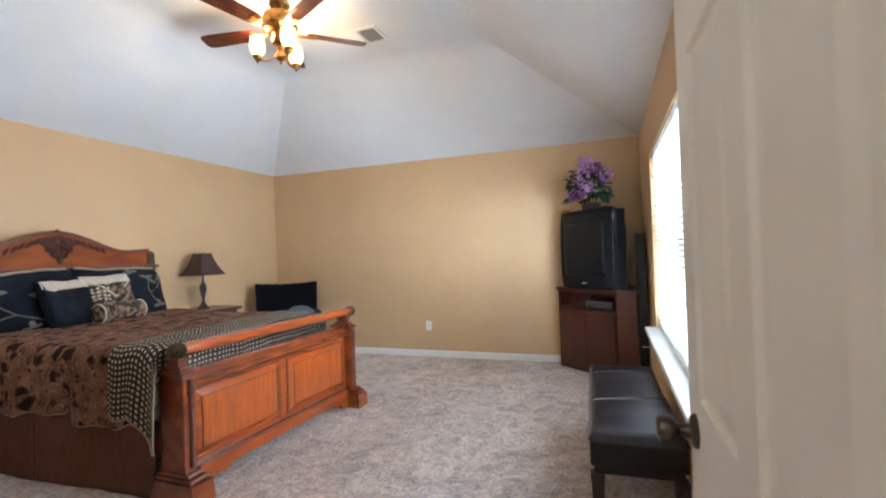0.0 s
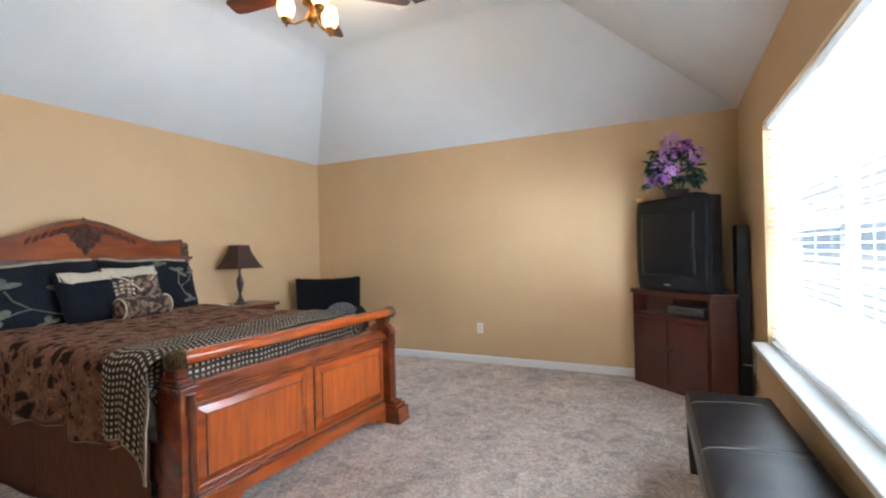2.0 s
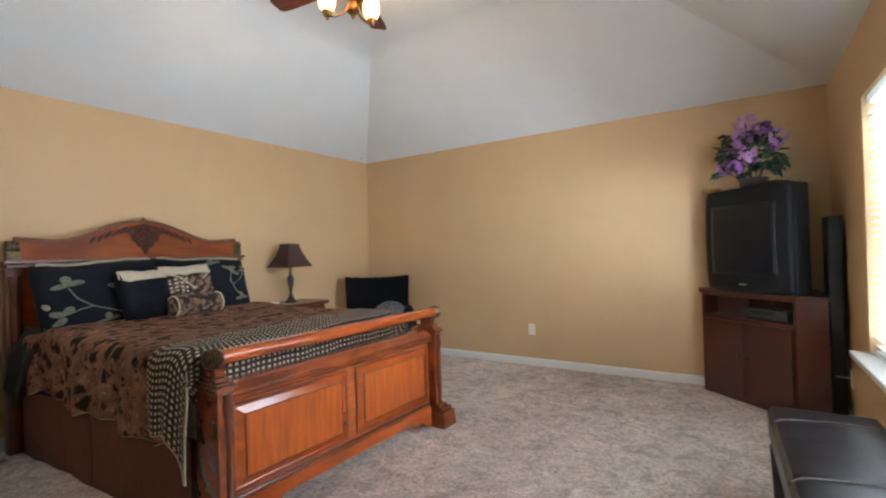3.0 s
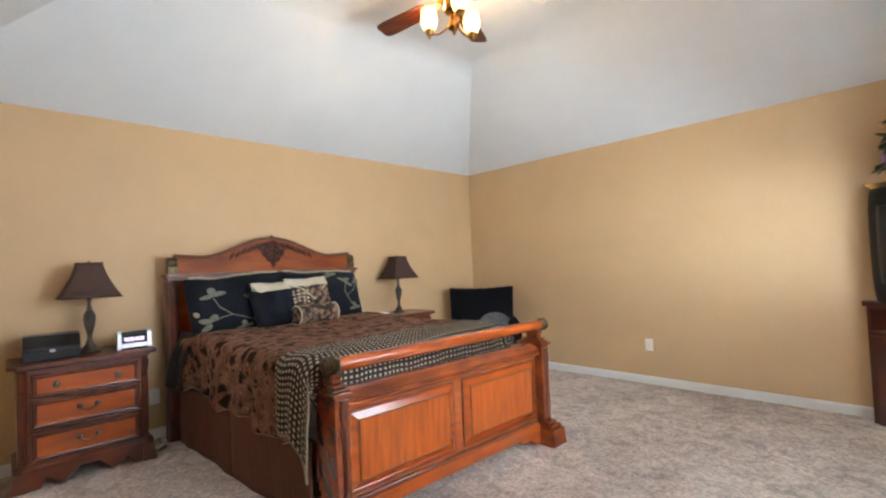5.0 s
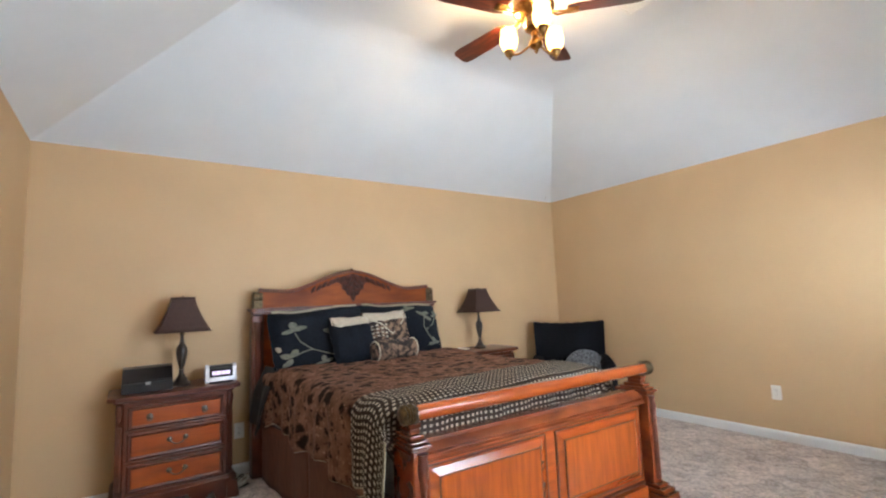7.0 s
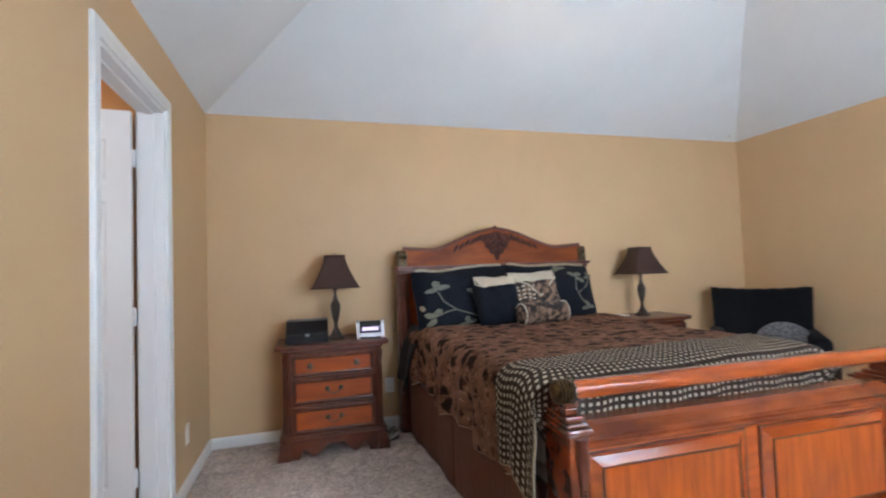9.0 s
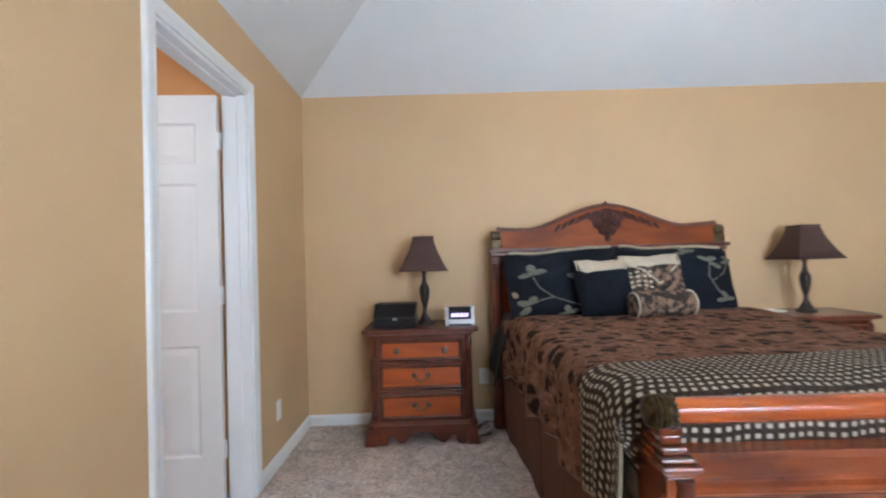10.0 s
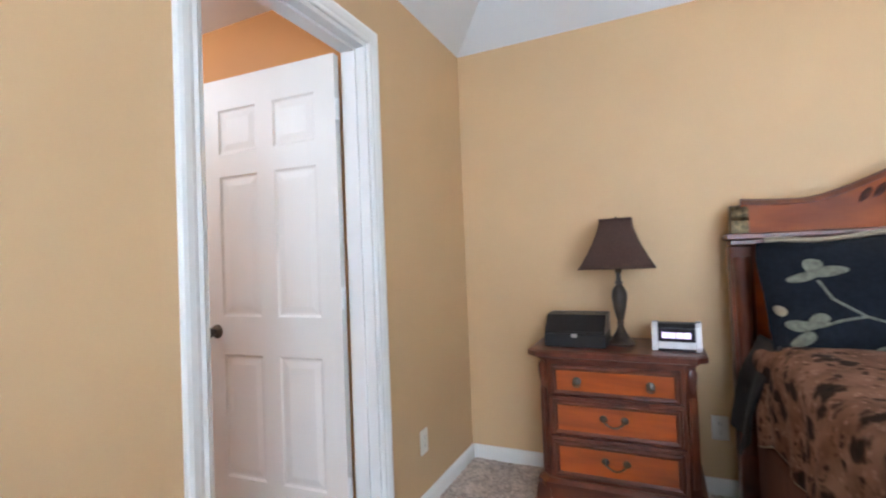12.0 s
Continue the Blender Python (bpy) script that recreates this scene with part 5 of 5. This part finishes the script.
def soft_box(name, x0, x1, y0, y1, z0, z1, bev, mat, parent, label=""):
    bm = bmesh.new()
    box(bm, x0, x1, y0, y1, z0, z1, bev, 4)
    return part(name, bm, mat, parent, label, True)


bm = bmesh.new()
back_pts = []
for i in range(21):
    y = -0.38 + 0.76 * i / 20
    back_pts.append((y, 0.945 + 0.018 * abs(y / 0.38) ** 2 + 0.004 * math.sin(i * 2.1)))
prism(bm, back_pts + [(0.36, 0.30), (-0.36, 0.30)], Matrix(((0, 0, 1, -0.33), (1, 0, 0, 0), (0, 1, 0, 0), (0, 0, 0, 1))), 0.13)
bmesh.ops.bevel(bm, geom=[e for e in bm.edges if e.calc_face_angle(0) > 0.6], offset=0.025, segments=3, affect="EDGES")
part("backrest", bm, M_CHAIR, chair, "", True)
soft_box("seat", -0.2, 0.36, -0.28, 0.28, 0.16, 0.46, 0.05, M_CHAIR, chair)
for s in (-1, 1):
    soft_box("armrest", -0.32, 0.36, s * 0.35 - 0.065, s * 0.35 + 0.065, 0.10, 0.60, 0.05, M_CHAIR, chair)
for x in (-0.28, 0.30):
    for y in (-0.34, 0.34):
        bm = bmesh.new()
        tapered(bm, (x - 0.018, x + 0.018, y - 0.018, y + 0.018), (x - 0.026, x + 0.026, y - 0.026, y + 0.026), 0.0, 0.16)
        part("leg", bm, M_DARKWOOD, chair)
M_GREY = material("grey_lace_cloth", (0.16, 0.16, 0.165), 0.9, scale=(45, 45, 45), second=(0.035, 0.035, 0.04), bump=0.3, bump_scale=90)
cush = thing("round_cushion", "round grey patterned cushion leaning in the armchair", "pillow", chair.matrix_basis @ pose(0.05, 0.14, 0.52, 0, 45, 0))
bm = bmesh.new()
lathe(bm, ((0.004, -0.07), (0.12, -0.062), (0.19, -0.03), (0.205, 0), (0.19, 0.03), (0.12, 0.062), (0.004, 0.07)), 30)
part("cover", bm, M_GREY, cush, "", True)

# ---- ceiling fan ----
fan = thing("ceiling_fan", "brass ceiling fan with dark wooden blades and three lit shades", "fan", pose(2.12, -2.41, 0))
M_BLADE = material("red_brown_blade_wood", (0.16, 0.035, 0.015), 0.35, scale=(5, 40, 40), second=(0.06, 0.014, 0.008), bump=0.03, coat=0.3)
M_FANBRASS = material("burnished_brass", (0.55, 0.32, 0.10), 0.28, 1.0, scale=(30, 30, 30), second=(0.20, 0.10, 0.035), bump=0.05)
M_LAMPGLASS = glowing("lit_amber_glass", (1.0, 0.60, 0.20), 6.5)
bm = bmesh.new()
lathe(bm, ((0.07, TOP - 0.001), (0.075, TOP - 0.02), (0.05, TOP - 0.05), (0.02, TOP - 0.06)), 24)
lathe(bm, ((0.013, TOP - 0.06), (0.013, TOP - 0.10)), 14)
part("canopy", bm, M_FANBRASS, fan, "", True)
bm = bmesh.new()
lathe(bm, ((0.03, 3.145), (0.07, 3.14), (0.115, 3.115), (0.125, 3.08), (0.12, 3.04), (0.13, 3.03), (0.125, 3.015), (0.095, 2.985), (0.06, 2.975), (0.055, 2.94), (0.065, 2.93), (0.06, 2.90), (0.035, 2.885)), 32)
part("motor", bm, M_FANBRASS, fan, "glossy burnished brass motor housing", True)
for k in range(5):
    a = 44 + 72 * k
    turn = pose(0, 0, 2.995, 0, 0, a)
    bm = bmesh.new()
    pts = [(0.20, -0.05), (0.26, -0.062), (0.58, -0.072), (0.64, -0.066), (0.66, -0.045), (0.66, 0.045), (0.64, 0.066), (0.58, 0.072), (0.26, 0.062), (0.20, 0.05)]
    prism(bm, pts, pose(0, 0, 0, 12, 0, 0), 0.006)
    bl = part("blade", bm, M_BLADE, fan, "dark red-brown wooden blade", m=turn)
    bm = bmesh.new()
    tube(bm, [(0.10, 0, 0.005), (0.14, 0.018, -0.012), (0.18, 0.012, -0.012), (0.26, 0.02, -0.004)], 0.007, 6)
    tube(bm, [(0.10, 0, 0.005), (0.14, -0.018, -0.012), (0.18, -0.012, -0.015), (0.26, -0.02, -0.012)], 0.007, 6)
    box(bm, 0.2, 0.27, -0.03, 0.03, -0.012, -0.006, 0.002)
    part("blade_arm", bm, M_FANBRASS, bl, "scrolled brass blade arm", True)
bm = bmesh.new()
lathe(bm, ((0.02, 2.8845), (0.026, 2.87), (0.02, 2.85), (0.03, 2.83), (0.042, 2.81), (0.04, 2.79), (0.022, 2.775), (0.010, 2.765), (0.013, 2.755), (0.003, 2.742)), 22)
part("light_fitter", bm, M_FANBRASS, fan, "", True)
for k in range(3):
    a = radians(88 + 120 * k)
    c, s = math.cos(a), math.sin(a)
    bm = bmesh.new()
    tube(bm, [(c * r, s * r, z) for r, z in ((0.03, 2.81), (0.07, 2.785), (0.11, 2.77), (0.145, 2.775), (0.165, 2.79))], 0.007, 8)
    arm = part("lamp_arm", bm, M_FANBRASS, fan, "curved brass lamp arm", True)
    bm = bmesh.new()
    lathe(bm, ((0.004, -0.035), (0.010, -0.028), (0.007, -0.02), (0.022, -0.012), (0.032, 0.01), (0.034, 0.022)), 18, Matrix.Translation((c * 0.17, s * 0.17, 2.785)))
    part("cup", bm, M_FANBRASS, arm, "", True)
    bm = bmesh.new()
    lathe(bm, ((0.030, 0.0), (0.044, 0.02), (0.054, 0.05), (0.056, 0.08), (0.050, 0.11), (0.046, 0.128), (0.050, 0.138), (0.046, 0.136), (0.046, 0.11)), 22, Matrix.Translation((c * 0.17, s * 0.17, 2.806)), caps=False)
    part("glass_shade", bm, M_LAMPGLASS, arm, "lit amber glass tulip shade", True)
    point_lamp("fan_bulb", (2.12 + c * 0.17, -2.41 + s * 0.17, 2.96), 0.03, 15, (1.0, 0.70, 0.36))

# ---- ceiling vent ----
vent = thing("ceiling_vent", "white louvred air vent in the flat ceiling", "vent", pose(2.43, -1.70, TOP - 0.001, 0, 0, 0))
bm = bmesh.new()
for r in ((-0.19, 0.19, -0.14, -0.115), (-0.19, 0.19, 0.115, 0.14), (-0.19, -0.165, -0.115, 0.115), (0.165, 0.19, -0.115, 0.115), (-0.01, 0.01, -0.115, 0.115)):
    box(bm, r[0], r[1], r[2], r[3], -0.012, 0.0)
part("frame", bm, M_TRIM, vent)
# no duct is modelled: a flat dark sheet draws the shade behind the louvres
bm = bmesh.new()
box(bm, -0.165, 0.165, -0.115, 0.115, -0.002, -0.0005)
part("backing", bm, M_SLOT, vent, "dark sheet in place of the shaded duct behind the louvres")
for s in (-1, 1):
    for i in range(9):
        y = -0.105 + 0.026 * i
        bm = bmesh.new()
        box(bm, min(s * 0.012, s * 0.163), max(s * 0.012, s * 0.163), -0.010, 0.010, -0.0008, 0.0008)
        part("slat", bm, M_TRIM, vent, m=pose(0, y, -0.007, 38 * s, 0, 0))

# ---- window blinds ----
M_SLAT = material("white_blind_slat", (0.85, 0.85, 0.84), 0.5, grain=0.02, scale=(9, 9, 9))
sn, sk = M_SLAT.node_tree.nodes, M_SLAT.node_tree.links
tr = sn.new("ShaderNodeBsdfTranslucent")
tr.inputs[0].default_value = (0.9, 0.9, 0.88, 1)
mixer = sn.new("ShaderNodeMixShader")
mixer.inputs[0].default_value = 0.35
sk.new(sn["Principled BSDF"].outputs[0], mixer.inputs[1]), sk.new(tr.outputs[0], mixer.inputs[2])
sk.new(mixer.outputs[0], sn["Material Output"].inputs[0])
y0, y1, z0, z1 = WIN
blind = thing("window_blind", "white slatted blinds hanging open in the window", "blinds")
boxes("head_rail", [(W + 0.018, W + 0.066, y0 + 0.006, y1 - 0.006, z1 - 0.046, z1 - 0.002)], M_SLAT, blind, 0.003)
boxes("bottom_rail", [(W + 0.020, W + 0.062, y0 + 0.012, y1 - 0.012, z0 + 0.008, z0 + 0.024)], M_SLAT, blind, 0.003)
bm = bmesh.new()
box(bm, -0.022, 0.022, y0 + 0.012, y1 - 0.012, -0.0012, 0.0012)
slat_mesh = mesh("slat", bm, M_SLAT)
zz = z0 + 0.05
while zz < z1 - 0.06:
    ob = new("slat", slat_mesh)
    ob.parent = blind
    ob.matrix_basis = pose(W + 0.042, 0, zz, 0, 6, 0)
    zz += 0.040
for y in (y0 + 0.25, (y0 + y1) / 2 - 0.35, (y0 + y1) / 2 + 0.35, y1 - 0.25):
    for x in (W + 0.019, W + 0.065):
        bm = bmesh.new()
        tube(bm, [(x, y, z0 + 0.02), (x, y, z1 - 0.04)], 0.0012, 4)
        part("ladder_cord", bm, M_SLAT, blind)

# ---- outside the window ----
def backdrop_material():
    """Overcast glare with a pale blue band of far houses."""
    m = bpy.data.materials.new("bright_outdoors")
    m.use_nodes = True
    n, k = m.node_tree.nodes, m.node_tree.links
    n.remove(n["Principled BSDF"])
    em = n.new("ShaderNodeEmission")
    co = n.new("ShaderNodeTexCoord")
    sp = n.new("ShaderNodeSeparateXYZ")
    k.new(co.outputs["Object"], sp.inputs[0])
    no = n.new("ShaderNodeTexNoise")
    no.inputs["Scale"].default_value = 1.3
    k.new(co.outputs["Object"], no.inputs[0])
    ad = n.new("ShaderNodeMath")
    ad.operation = "MULTIPLY_ADD"
    ad.inputs[1].default_value = 0.25
    k.new(no.outputs[0], ad.inputs[0]), k.new(sp.outputs[2], ad.inputs[2])
    ramp = n.new("ShaderNodeValToRGB")
    mr = n.new("ShaderNodeMapRange")
    mr.inputs[1].default_value, mr.inputs[2].default_value = 0.2, 2.6
    k.new(ad.outputs[0], mr.inputs[0]), k.new(mr.outputs[0], ramp.inputs[0])
    e = ramp.color_ramp.elements
    e[0].position, e[0].color = 0.40, (0.95, 1.0, 0.98, 1)
    e[1].position, e[1].color = 0.62, (1.0, 1.0, 1.0, 1)
    x = e.new(0.46)
    x.color = (0.60, 0.72, 0.82, 1)
    x = e.new(0.56)
    x.color = (0.64, 0.75, 0.85, 1)
    k.new(ramp.outputs[0], em.inputs[0])
    em.inputs[1].default_value = 1.7
    k.new(em.outputs[0], n["Material Output"].inputs[0])
    return m


bm = bmesh.new()
box(bm, W + 1.7, W + 1.75, -12, 30, -0.3, 4.0)
setting("backdrop", bm, backdrop_material(), "bright hazy sky with pale blue houses far outside", "backdrop")
M_LAWN = material("lawn", (0.16, 0.20, 0.09), 0.9, scale=(6, 6, 6), second=(0.08, 0.11, 0.05), big=0.2)
bm = bmesh.new()
box(bm, W + 0.6, W + 1.7, -12, 30, -0.5, -0.3)
setting("ground", bm, M_LAWN, "pale lawn outside the window", "ground")


# ---- carpet pile ----
def carpet_pile(step):
    """The soft, clumped top of the pile: a fine uneven sheet over the floor."""
    g = np.random.default_rng(5)
    nx, ny = int((W - 0.03) / step), int((L - 0.03) / step)
    ix, iy = np.meshgrid(np.arange(nx + 1), np.arange(ny + 1), indexing="ij")
    x = 0.015 + ix * (W - 0.03) / nx + g.uniform(-0.4, 0.4, ix.shape) * step
    y = -L + 0.015 + iy * (L - 0.03) / ny + g.uniform(-0.4, 0.4, ix.shape) * step
    clump = np.sin(x * 61 + 3 * np.sin(y * 23)) * np.sin(y * 57 + 3 * np.sin(x * 29))
    lay = np.sin(x * 5.1 + 2 * np.sin(y * 3.3)) * np.cos(y * 6.3 + 1.7 * np.sin(x * 4.1))
    z = 0.008 + g.uniform(-0.0026, 0.0026, ix.shape) + 0.0016 * clump + 0.0016 * lay
    n = (nx + 1) * (ny + 1)
    co = np.stack((x, y, z), -1).reshape(n, 3)
    a = (ix[:-1, :-1] * (ny + 1) + iy[:-1, :-1]).ravel()
    quads = np.stack((a, a + ny + 1, a + ny + 2, a + 1), 1)
    m = len(quads)
    data = bpy.data.meshes.new("carpet_pile")
    data.vertices.add(n), data.loops.add(4 * m), data.polygons.add(m)
    data.vertices.foreach_set("co", co.ravel())
    data.loops.foreach_set("vertex_index", quads.ravel())
    data.polygons.foreach_set("loop_start", np.arange(0, 4 * m, 4))
    data.polygons.foreach_set("use_smooth", np.ones(m, dtype=bool))
    data.update()
    m = material("carpet_yarn", (0.72, 0.625, 0.56), 0.95, scale=(60, 60, 60), second=(0.46, 0.385, 0.335), big=0.16, detail=4, mix=(0.32, 0.62), spec=0.1, bump=0.5, bump_scale=230)
    # trodden and brushed patches; the shading of pile lying away painted into the colour
    n2, k2 = m.node_tree.nodes, m.node_tree.links
    bs = n2["Principled BSDF"]
    src = bs.inputs["Base Color"].links[0].from_socket
    tc = n2.new("ShaderNodeTexCoord")
    tex = n2.new("ShaderNodeTexNoise")
    tex.inputs["Scale"].default_value, tex.inputs["Detail"].default_value, tex.inputs["Roughness"].default_value, tex.inputs["Distortion"].default_value = 6.0, 8.0, 0.78, 1.2
    k2.new(tc.outputs["Object"], tex.inputs[0])
    mr = n2.new("ShaderNodeMapRange")
    mr.inputs[1].default_value, mr.inputs[2].default_value, mr.inputs[3].default_value, mr.inputs[4].default_value = 0.37, 0.58, 0.66, 1.12
    k2.new(tex.outputs[0], mr.inputs[0])
    sc = n2.new("ShaderNodeVectorMath")
    sc.operation = "SCALE"
    k2.new(src, sc.inputs[0]), k2.new(mr.outputs[0], sc.inputs["Scale"])
    k2.new(sc.outputs[0], bs.inputs["Base Color"])
    data.materials.append(m)
    return tagged(new("carpet_pile", data), "soft taupe carpet pile with uneven footmarks", "carpet", kind="stuff")


carpet_pile(0.0115)
